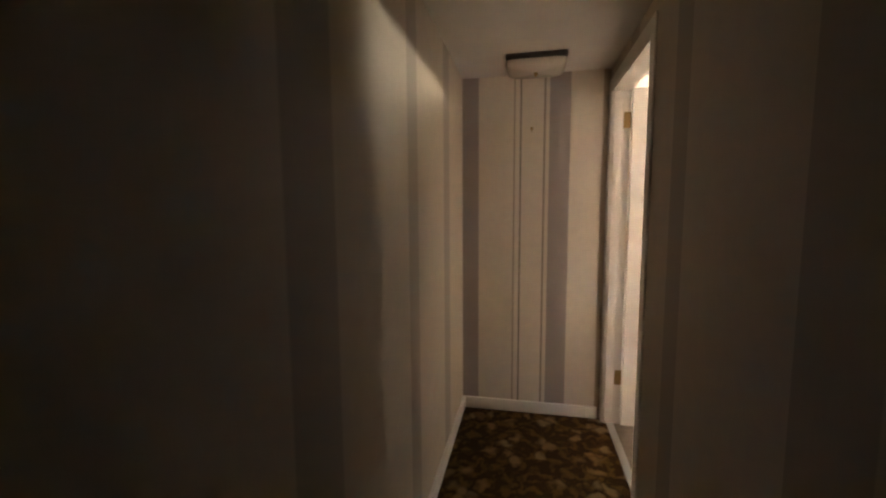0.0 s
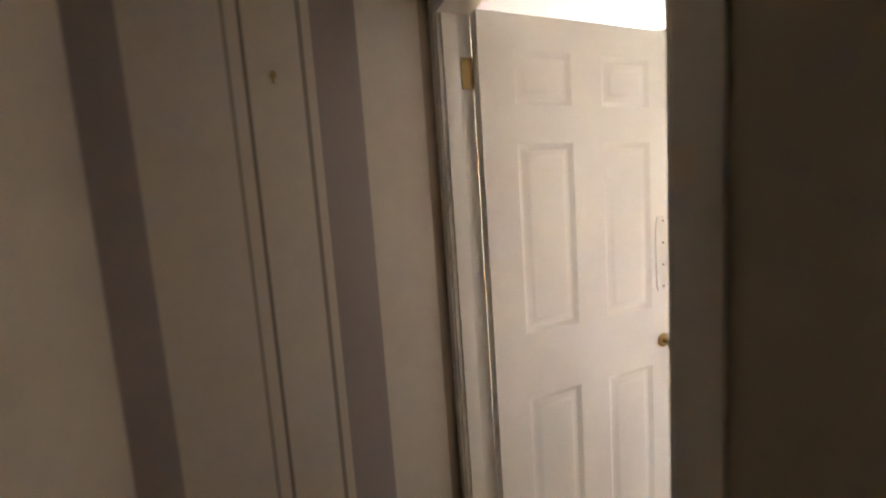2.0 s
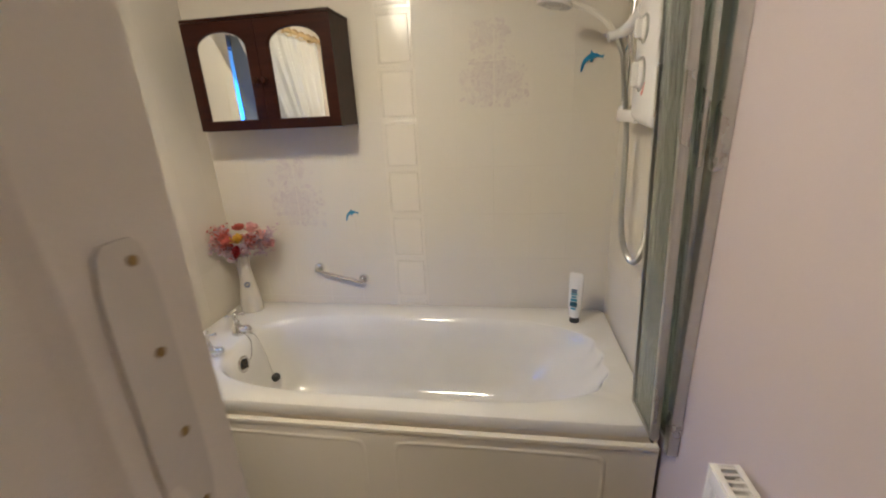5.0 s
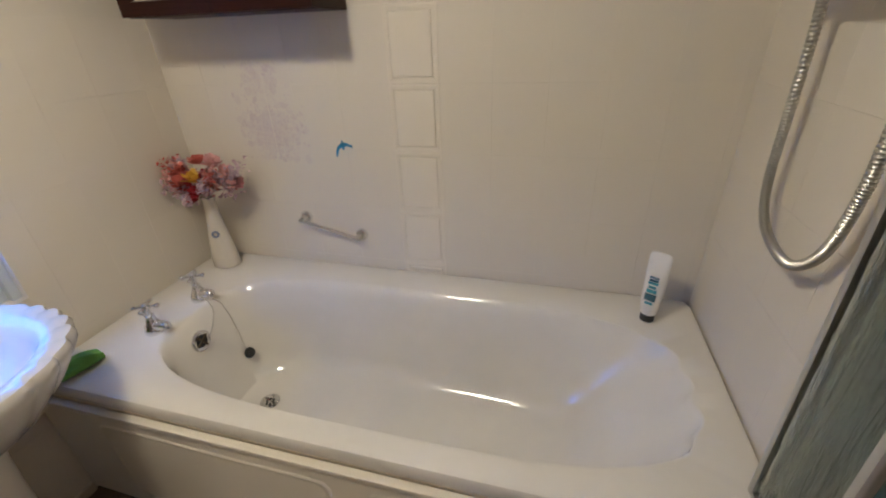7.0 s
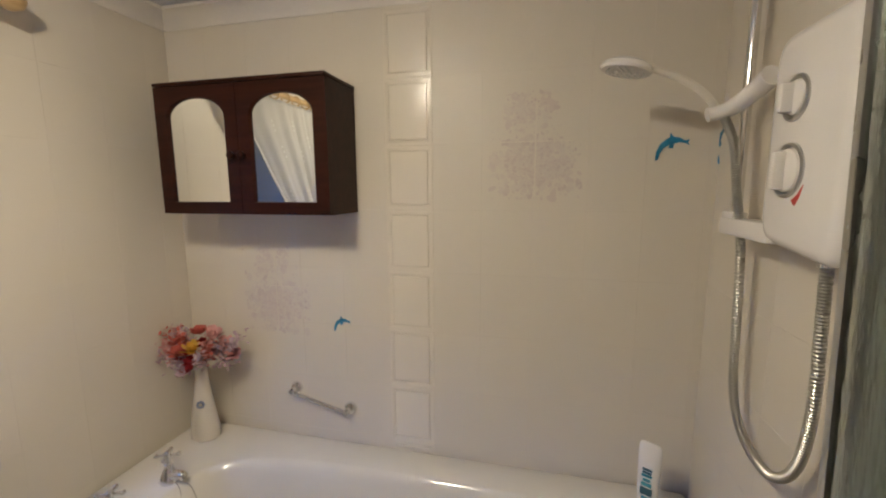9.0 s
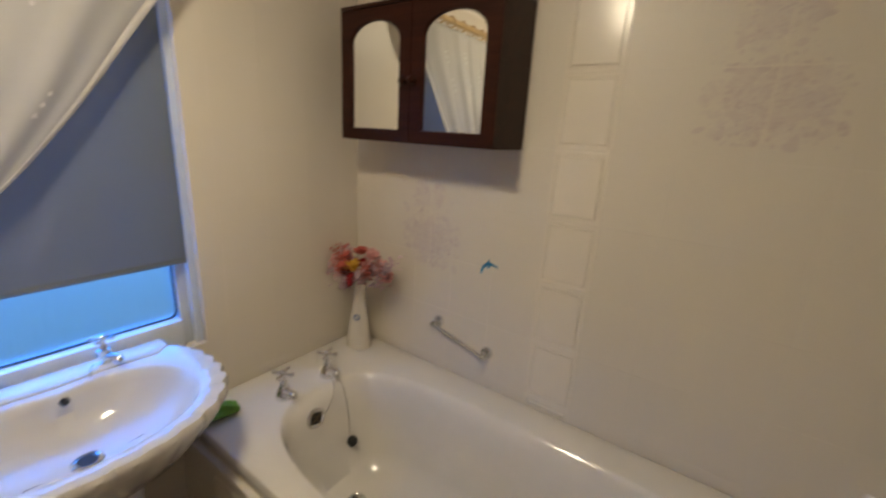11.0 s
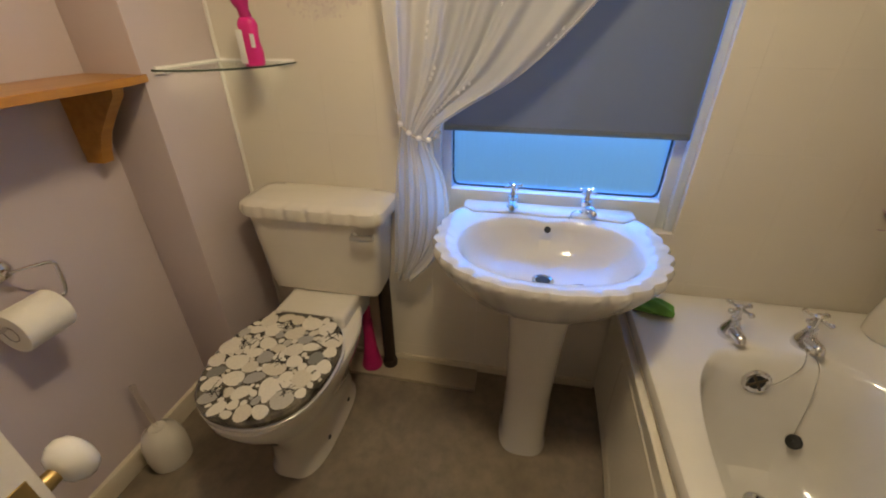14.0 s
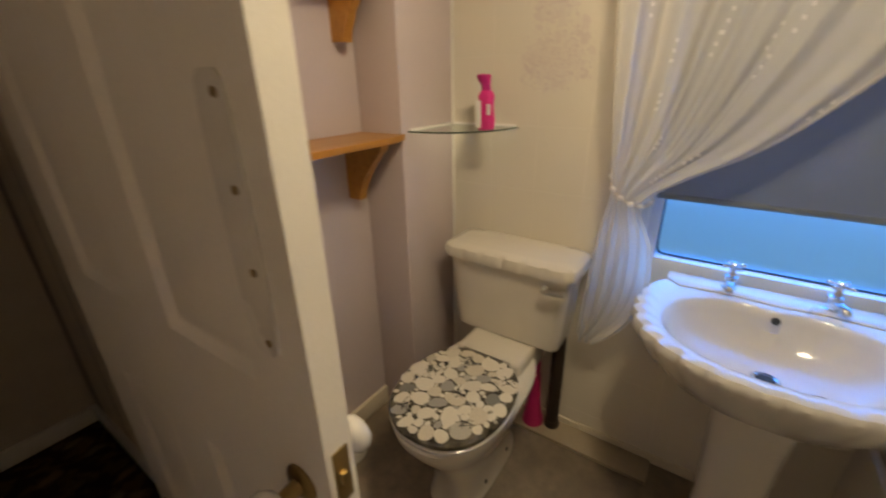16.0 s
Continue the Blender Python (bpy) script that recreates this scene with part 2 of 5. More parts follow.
# base darker than CREAM: the hall's falling light is put into the colour
M_SIDEPAPER_DIM = wallpaper("dim_side_wallpaper", "x", [(1.53, 1.68, (0.34, 0.28, 0.235)), (2.17, 2.30, (0.36, 0.30, 0.24)), (2.86, 3.05, (0.36, 0.30, 0.24)), (3.6, 3.75, (0.36, 0.30, 0.24)), (4.3, 4.5, (0.36, 0.30, 0.24))], (0.54, 0.455, 0.36))


# ---- mesh helpers ----
def box(bm, x0, y0, z0, x1, y1, z1, bevel=0.0, seg=2):
    made = bmesh.ops.create_cube(bm, size=1.0, matrix=Matrix.Translation(((x0 + x1) / 2, (y0 + y1) / 2, (z0 + z1) / 2)) @ Matrix.Diagonal((x1 - x0, y1 - y0, z1 - z0, 1)))
    if bevel:
        edges = list({e for v in made["verts"] for e in v.link_edges})
        bmesh.ops.bevel(bm, geom=edges, offset=bevel, segments=seg, affect="EDGES", profile=0.6)
    return bm


def block(*c, bevel=0.0, seg=2):
    return box(bmesh.new(), *c, bevel=bevel, seg=seg)


def rings(bm, loops, closed=True, cap_start=False, cap_end=False):
    """Faces between loops of points with equal counts."""
    rows = [[bm.verts.new(p) for p in loop] for loop in loops]
    n = len(rows[0])
    for a, b in zip(rows, rows[1:]):
        for i in range(n if closed else n - 1):
            j = (i + 1) % n
            bm.faces.new((a[i], a[j], b[j], b[i]))
    if cap_start:
        bm.faces.new(rows[0][::-1])
    if cap_end:
        bm.faces.new(rows[-1])
    return rows


def lathe(bm, profile, centre=(0, 0, 0), n=24, turn=None):
    """Profile of (radius, height) turned round the z axis; turn: a rotation of the whole."""
    m = Matrix.Translation(centre) @ (turn.to_4x4() if turn else Matrix())
    loops = [[m @ Vector((max(r, 1e-4) * math.cos(2 * math.pi * i / n), max(r, 1e-4) * math.sin(2 * math.pi * i / n), h)) for i in range(n)] for r, h in profile]
    rings(bm, loops, True, True, True)
    return bm


def smooth_path(points, steps=8):
    pts = [Vector(p) for p in points]
    pts = [2 * pts[0] - pts[1]] + pts + [2 * pts[-1] - pts[-2]]
    out = []
    for i in range(1, len(pts) - 2):
        a, b, c, d = pts[i - 1:i + 3]
        for k in range(steps):
            u = k / steps
            out.append(0.5 * ((2 * b) + (c - a) * u + (2 * a - 5 * b + 4 * c - d) * u * u + (3 * b - a - 3 * c + d) * u ** 3))
    out.append(pts[-2])
    return out


def tube(bm, points, radius, n=10, smooth=0):
    pts = smooth_path(points, smooth) if smooth else [Vector(p) for p in points]
    loops = []
    up = Vector((0.31, 0.22, 0.93)).normalized()
    for i, p in enumerate(pts):
        d = (pts[min(i + 1, len(pts) - 1)] - pts[max(i - 1, 0)]).normalized()
        s = d.cross(up)
        s = s.normalized() if s.length > 1e-3 else d.orthogonal().normalized()
        w = s.cross(d)
        up = w
        r = radius(i / max(1, len(pts) - 1)) if callable(radius) else radius
        loops.append([p + r * (math.cos(2 * math.pi * k / n) * s + math.sin(2 * math.pi * k / n) * w) for k in range(n)])
    rings(bm, loops, True, True, True)
    return bm


def outline(cx, cy, rx, ry, power, n, start=0.0):
    """A superellipse of n points."""
    out = []
    for i in range(n):
        a = start + 2 * math.pi * i / n
        c, s = math.cos(a), math.sin(a)
        k = (abs(c) ** power + abs(s) ** power) ** (-1 / power)
        out.append((cx + rx * c * k, cy + ry * s * k))
    return out


def prism(bm, loop, lo, hi, plane="z", bevel=0.0):
    """A flat outline made thick. plane: the axis along which it is thick."""
    def place(a, b, h):
        return {"z": (a, b, h), "y": (a, h, b), "x": (h, a, b)}[plane]
    rings(bm, [[place(a, b, lo) for a, b in loop], [place(a, b, hi) for a, b in loop]], True, True, True)
    return bm


def part(name, bm, material, parent=None, label="", flat=False):
    bmesh.ops.recalc_face_normals(bm, faces=bm.faces)
    me = bpy.data.meshes.new(name)
    bm.to_mesh(me)
    bm.free()
    me.materials.append(material)
    if not flat:
        me.shade_smooth()
        me.set_sharp_from_angle(angle=radians(38))
    ob = new(name, me)
    if parent:
        ob.parent = parent
    if label:
        ob["label"] = label
    return ob


def thing(name, label, category, group="", kind=""):
    return tagged(new(name), label, category, group, kind)


def setting(name, bm, material, label, flat=False):
    return tagged(part(name, bm, material, flat=flat), label, kind="structure")


# ---- structure ----
T = 0.10
WIN_Y0, WIN_Y1, WIN_Z0, WIN_Z1 = 1.03, 1.795, 0.705, 1.86
DOOR_X0, DOOR_X1, DOOR_Z = 1.10, 1.872, 2.005

setting("floor_bathroom", block(-T, 0.11, -0.08, WALL_E + T, WALL_N + T, 0), M_VINYL, "worn beige-grey vinyl floor with faint mottling")
setting("floor_hall", block(HALL_END - T, HALL_S - T, -0.08, HALL_BACK, 0.11, 0.002), M_CARPET, "dark brown floral patterned carpet")
bm = bmesh.new()
box(bm, -T, WALL_S, 0, 0, WIN_Y0, CEIL)
box(bm, -T, WIN_Y1, 0, 0, WALL_N, CEIL)
box(bm, -T, WIN_Y0, 0, 0, WIN_Y1, WIN_Z0)
box(bm, -T, WIN_Y0, WIN_Z1, 0, WIN_Y1, CEIL)
setting("wall_west", bm, M_GROUT, "cream tiled wall with the window in it", True)
setting("wall_north", block(-T, WALL_N, 0, WALL_E + T, WALL_N + T, CEIL), M_GROUT, "cream tiled wall behind the bath", True)
setting("wall_east", block(WALL_E, WALL_S, 0, WALL_E + T, WALL_N, CEIL), M_PINK, "pale lavender painted wall beside the bath", True)
bm = bmesh.new()
box(bm, -T, 0.11, 0, DOOR_X0, WALL_S, CEIL)
box(bm, DOOR_X0, 0.11, DOOR_Z, DOOR_X1 + 0.02, WALL_S, CEIL)
setting("wall_south", bm, M_PINK, "pale lavender painted wall beside the toilet", True)
bm = bmesh.new()
box(bm, DOOR_X1 + 0.02, HALL_N, 0, HALL_BACK, 0.11, CEIL)
box(bm, HALL_END, HALL_N, DOOR_Z, DOOR_X1 + 0.02, 0.11, CEIL)
box(bm, HALL_END, HALL_N, 0, DOOR_X0, 0.11, DOOR_Z)
setting("wall_hall_north", bm, M_SIDEPAPER_DIM, "hall wall with cream and brown striped wallpaper", True)
setting("wall_hall_end", block(HALL_END - T, HALL_S - T, 0, HALL_END, HALL_N, CEIL), M_ENDPAPER, "hall end wall with cream and taupe striped wallpaper", True)
setting("wall_hall_south", block(HALL_END, HALL_S - T, 0, HALL_BACK, HALL_S, CEIL), M_SIDEPAPER_DIM, "hall wall with cream and taupe striped wallpaper", True)
setting("wall_hall_back", block(HALL_BACK, HALL_S - T, 0, HALL_BACK + T, 0.11, CEIL), M_SIDEPAPER_DIM, "plain wall closing the hall", True)
setting("ceiling_bathroom", block(-T, 0.11, CEIL, WALL_E + T, WALL_N + T, CEIL + 0.06), M_CEIL, "pale grey-white painted bathroom ceiling", True)
setting("ceiling_hall", block(HALL_END - T, HALL_S - T, CEIL, HALL_BACK + T, 0.11, CEIL + 0.06), M_CEIL_HALL, "dull cream painted hall ceiling", True)

# pipe boxing in the corner behind the toilet
BOX_X, BOX_Y = 0.30, 0.34
setting("pipe_boxing", block(0, WALL_S, 0, BOX_X, BOX_Y, CEIL, bevel=0.003), M_PINK, "lavender painted pipe boxing in the corner")
setting("corner_trim", tube(bmesh.new(), [(0.006, BOX_Y + 0.005, 0.0), (0.006, BOX_Y + 0.005, CEIL)], 0.007, 8), M_WHITE, "thin cream bead trim in the wall corner")


def coving(name, p, q, inward):
    """A concave moulding along the top of a wall from p to q."""
    prof = [(0.0, -0.062), (0.006, -0.062), (0.008, -0.052), (0.016, -0.040), (0.030, -0.024), (0.046, -0.013), (0.056, -0.010), (0.058, 0.0), (0.0, 0.0)]
    loops = [[(e[0] + inward[0] * a, e[1] + inward[1] * a, CEIL - 0.001 + b) for a, b in prof] for e in (p, q)]
    bm = bmesh.new()
    rings(bm, loops, True, True, True)
    setting(name, bm, M_WHITE, "white moulded coving under the ceiling")


coving("coving_north", (0.0, WALL_N - 0.007), (WALL_E, WALL_N - 0.007), (0, -1))
coving("coving_west", (0.007, BOX_Y), (0.007, WALL_N - 0.007), (1, 0))
coving("coving_east", (WALL_E - 0.001, WALL_S), (WALL_E - 0.001, WALL_N - 0.007), (-1, 0))
coving("coving_south", (BOX_X, WALL_S + 0.001), (WALL_E, WALL_S + 0.001), (0, 1))


def skirting(name, x0, y0, x1, y1, height=0.08, material=None, label="cream painted skirting board"):
    bm = block(x0, y0, 0.001, x1, y1, height, bevel=0.004)
    setting(name, bm, material or M_SKIRT, label)


skirting("baseboard_south", BOX_X + 0.002, WALL_S - 0.001, DOOR_X0 - 0.03, WALL_S + 0.016)
skirting("baseboard_boxing", 0.02, BOX_Y - 0.001, BOX_X, BOX_Y + 0.014)
skirting("baseboard_west", 0.0075, BOX_Y + 0.02, 0.018, 1.672, 0.040, None, "low beige edge strip along the tiled wall")
setting("pipe_ledge", block(0.0185, BOX_Y + 0.016, 0.0, 0.125, 1.21, 0.016, bevel=0.003), surface("ledge_vinyl", (0.34, 0.275, 0.195), 0.5, vary=0.12, grain=80, bump=0.15), "low beige boxed ledge along the tiled wall")
skirting("baseboard_east", WALL_E - 0.016, WALL_S + 0.02, WALL_E + 0.001, 1.66)
skirting("baseboard_hall_end", HALL_END - 0.001, HALL_S + 0.02, HALL_END + 0.016, HALL_N - 0.022, 0.075, M_WHITE, "white painted hall skirting board")
skirting("baseboard_hall_south", HALL_END, HALL_S - 0.001, HALL_BACK, HALL_S + 0.018, 0.075, M_WHITE, "white painted hall skirting board")
skirting("baseboard_hall_north", DOOR_X1 + 0.085, HALL_N - 0.018, HALL_BACK, HALL_N + 0.001, 0.075, M_WHITE, "white painted hall skirting board")

# door frame: lining, stops and architraves
frame_door = tagged(new("door_frame"), "cream painted door frame with brass hinges", kind="structure")
part("lining", block(DOOR_X0 - 0.002, HALL_N - 0.004, 0, DOOR_X0 + 0.0235, WALL_S + 0.002, DOOR_Z, bevel=0.002), M_DOOR, frame_door)
part("lining", block(DOOR_X1 - 0.002, HALL_N - 0.004, 0, DOOR_X1 + 0.022, WALL_S + 0.003, DOOR_Z, bevel=0.002), M_DOOR, frame_door)
part("head_lining", block(DOOR_X0 + 0.02, HALL_N - 0.004, DOOR_Z - 0.022, DOOR_X1 - 0.002, WALL_S + 0.003, DOOR_Z + 0.002, bevel=0.002), M_DOOR, frame_door)
part("stop", block(DOOR_X0 + 0.02, HALL_N + 0.008, 0, DOOR_X0 + 0.032, HALL_N + 0.055, DOOR_Z - 0.022, bevel=0.003), M_DOOR, frame_door)
part("stop", block(DOOR_X1 - 0.014, HALL_N + 0.008, 0, DOOR_X1 - 0.002, HALL_N + 0.055, DOOR_Z - 0.022, bevel=0.003), M_DOOR, frame_door)
part("architrave", block(DOOR_X1 + 0.006, HALL_N - 0.008, 0, DOOR_X1 + 0.072, HALL_N, DOOR_Z + 0.055, bevel=0.006), M_DOOR, frame_door)
part("architrave", block(HALL_END + 0.001, HALL_N - 0.009, 0, DOOR_X0 + 0.012, HALL_N, DOOR_Z + 0.055, bevel=0.006), M_DOOR, frame_door)
part("architrave", block(DOOR_X0 + 0.012, HALL_N - 0.0075, DOOR_Z - 0.008, DOOR_X1 + 0.006, HALL_N, DOOR_Z + 0.055, bevel=0.006), M_DOOR, frame_door)
for z in (0.295, 1.82):
    bm = block(DOOR_X0 + 0.0225, WALL_S - 0.036, z - 0.045, DOOR_X0 + 0.0262, WALL_S + 0.003, z + 0.045)
    lathe(bm, [(0.0055, -0.045), (0.0055, 0.045)], (DOOR_X0 + 0.02, WALL_S + 0.006, z), 10)
    part("hinge", bm, M_BRASS, frame_door, "worn brass butt hinge")

setting("threshold", block(DOOR_X0 + 0.02, 0.085, 0.001, DOOR_X1 - 0.002, 0.125, 0.007, bevel=0.002), M_STEEL, "metal threshold strip between carpet and vinyl")


# ---- the door ----
M_FINGER = surface("finger_plate_plastic", (0.76, 0.71, 0.64), 0.26, vary=0.06, grain=60, bump=0.1)


def panel_door():
    W, H, D = 0.762, 1.975, 0.038
    cols, rows = [(0.115, 0.325), (0.445, 0.655)], [(0.20, 0.79), (1.005, 1.60), (1.715, 1.875)]
    door = thing("door", "cream painted six-panel door standing open into the bathroom", "door")
    bm = bmesh.new()
    xs = [0, cols[0][0], cols[0][1], cols[1][0], cols[1][1], W]
    for a, b in ((xs[0], xs[1]), (xs[2], xs[3]), (xs[4], xs[5])):
        box(bm, a, -D, 0, b, 0, H)
    zs = [0] + [v for r in rows for v in r] + [H]
    for c in cols:
        for a, b in zip(zs[::2], zs[1::2]):
            box(bm, c[0], -D, a, c[1], 0, b)
    bmesh.ops.remove_doubles(bm, verts=bm.verts, dist=1e-5)
    body = part("body", bm, M_DOOR, door)
    for a, b in cols:
        for lo, hi in rows:
            bm = bmesh.new()
            for face, sign in ((0, -1), (-D, 1)):
                loops = []
                for inset, depth in ((0, 0.0), (0.004, 0.002), (0.012, 0.0095), (0.022, 0.0105), (0.040, 0.004), (0.046, 0.0032)):
                    y = face + sign * depth
                    loops.append([(a + inset, y, lo + inset), (b - inset, y, lo + inset), (b - inset, y, hi - inset), (a + inset, y, hi - inset)])
                rings(bm, loops, True, False, True)
            part("panel", bm, M_DOOR, door)
    for y, s in ((-D, -1), (0, 1)):
        turn = Euler((radians(90 * (1 if s < 0 else -1)), 0, 0)).to_matrix()
        bm = bmesh.new()
        lathe(bm, [(0.026, 0.0), (0.026, 0.003), (0.022, 0.006), (0.011, 0.008), (0.009, 0.03), (0.011, 0.034)], (W - 0.055, y, 0.875), 20, turn)
        rose = part("handle", bm, M_BRASS, door, "worn brass rose and neck")
        bm = bmesh.new()
        lathe(bm, [(0.010, 0.030), (0.020, 0.034), (0.027, 0.043), (0.028, 0.051), (0.024, 0.059), (0.014, 0.064), (0.0, 0.0655)], (W - 0.055, y, 0.875), 24, turn)
        part("knob", bm, M_CERAMIC, rose, "white ceramic knob")
    bm = bmesh.new()
    loop = outline(W - 0.062, 1.20, 0.025, 0.138, 5, 28)
    prism(bm, loop, -D - 0.0035, -D, "y")
    plate = part("finger_plate", bm, M_FINGER, door, "pale plastic finger plate")
    for dz in (-0.12, -0.04, 0.04, 0.12):
        bm = bmesh.new()
        lathe(bm, [(0.0045, 0), (0.0045, 0.0015), (0.0, 0.002)], (W - 0.062 + 0.008 * (1 if dz * 10 % 1 else -1), -D - 0.0035, 1.20 + dz), 10, Euler((radians(90), 0, 0)).to_matrix())
        part("screw", bm, M_BRASS, plate)
    part("latch_plate", block(W - 0.0005, -D + 0.008, 0.865, W + 0.0015, -0.008, 0.945, bevel=0.0005), M_BRASS, door, "brass latch plate")
    part("latch", block(W, -D + 0.012, 0.897, W + 0.008, -0.016, 0.915, bevel=0.003), M_BRASS, door)
    door.matrix_basis = pose(DOOR_X0 + 0.0225, WALL_S + 0.003, 0.012, 0, 0, 90.7)
    return door


panel_door()


# ---- window, blind and curtain ----
def window():
    w = tagged(new("window_1"), "white plastic window with frosted glass", kind="structure")
    y0, y1, z0, z1, f = WIN_Y0, WIN_Y1, WIN_Z0, WIN_Z1, 0.056
    bm = bmesh.new()
    box(bm, -0.085, y0, z0, -0.012, y0 + 0.024, z1, bevel=0.003)
    box(bm, -0.083, y0 + 0.023, z0, -0.034, y0 + f, z1, bevel=0.003)
    box(bm, -0.085, y1 - 0.024, z0, -0.012, y1, z1, bevel=0.003)
    box(bm, -0.083, y1 - f, z0, -0.034, y1 - 0.023, z1, bevel=0.003)
    box(bm, -0.085, y0 + f, z0, -0.012, y1 - f, z0 + 0.096, bevel=0.004)
    box(bm, -0.085, y0 + f, z1 - f, -0.012, y1 - f, z1, bevel=0.004)
    part("window_frame", bm, M_UPVC_DAYLIT, w)
    bm = bmesh.new()
    cy, cz, ry, rz = (y0 + y1) / 2, (z0 + 0.096 + z1 - f) / 2, (y1 - y0) / 2 - f, (z1 - f - z0 - 0.096) / 2
    o = outline(cy, cz, ry - 0.001, rz - 0.001, 44, 640)
    i = outline(cy, cz, ry - 0.0055, rz - 0.0055, 44, 640)
    rings(bm, [[(-0.05, a, b) for a, b in o], [(-0.044, a, b) for a, b in o], [(-0.044, a, b) for a, b in i], [(-0.05, a, b) for a, b in i]])
    part("gasket", bm, M_GASKET, w, "black rubber gasket")
    pane = part("pane", block(-0.058, cy - ry, cz - rz, -0.052, cy + ry, cz + rz), M_FROST_SKY, w, "frosted glass pane")
    pane.visible_shadow = False
    return w


window()
sheet = new("backdrop", bpy.data.meshes.new("backdrop"))
sheet.data.from_pydata([(-3, -3, -1), (-3, 6, -1), (-3, 6, 4), (-3, -3, 4)], [], [(0, 1, 2, 3)])
sheet.data.materials.append(glow("pale_sky", (0.36, 0.66, 1.0), 1.1))
tagged(sheet, "pale blue daylight outside the window", kind="structure")


def roller_blind():
    b = thing("roller_blind", "blue-grey roller blind pulled most of the way down", "blind")
    part("fabric", block(0.0055, 1.068, 1.003, 0.007, 1.762, 1.90), M_BLIND, b, flat=True)
    part("hem_bar", block(0.0035, 1.068, 0.996, 0.009, 1.762, 1.012, bevel=0.002), M_BLIND, b)
    bm = bmesh.new()
    lathe(bm, [(0.019, 0), (0.019, 0.70)], (0.024, 1.767, 1.905), 20, Euler((radians(90), 0, 0)).to_matrix())
    part("roller", bm, M_BLIND, b)
    for y in (1.060, 1.768):
        part("bracket", block(0.0, y, 1.875, 0.05, y + 0.006, 1.935, bevel=0.002), M_PLASTIC, b)


roller_blind()

POLE_X, POLE_Z = 0.085, 1.955


def curtain_pole():
    p = thing("curtain_pole", "pale wooden curtain pole with turned end", "curtain pole")
    bm = bmesh.new()
    lathe(bm, [(0.015, 0), (0.015, 1.12)], (POLE_X, 1.90, POLE_Z), 18, Euler((radians(90), 0, 0)).to_matrix())
    part("pole", bm, M_POLE, p)
    for y, s in ((1.90, -1), (0.78, 1)):
        bm = bmesh.new()
        lathe(bm, [(0.017, 0), (0.024, 0.006), (0.024, 0.014), (0.015, 0.02), (0.020, 0.03), (0.029, 0.045), (0.030, 0.06), (0.022, 0.078), (0.008, 0.088), (0, 0.09)],
              (POLE_X, y, POLE_Z), 20, Euler((radians(90 * s), 0, 0)).to_matrix())
        part("finial", bm, M_POLE, p)
    for y in (0.84, 1.865):
        bm = bmesh.new()
        box(bm, 0.0, y - 0.022, POLE_Z - 0.04, 0.014, y + 0.022, POLE_Z + 0.04, bevel=0.004)
        tube(bm, [(0.01, y, POLE_Z), (POLE_X - 0.016, y, POLE_Z)], 0.010, 12)
        part("bracket", bm, M_POLE, p)
    for i in range(11):
        y = 0.895 + i * 0.094
        bm = bmesh.new()
        pts = [(POLE_X + 0.024 * math.cos(a), y + 0.004 * math.sin(a * 2), POLE_Z - 0.006 + 0.024 * math.sin(a)) for a in [2 * math.pi * k / 20 for k in range(21)]]
        tube(bm, pts, 0.0042, 8)
        part("ring", bm, M_POLE, p)


curtain_pole()


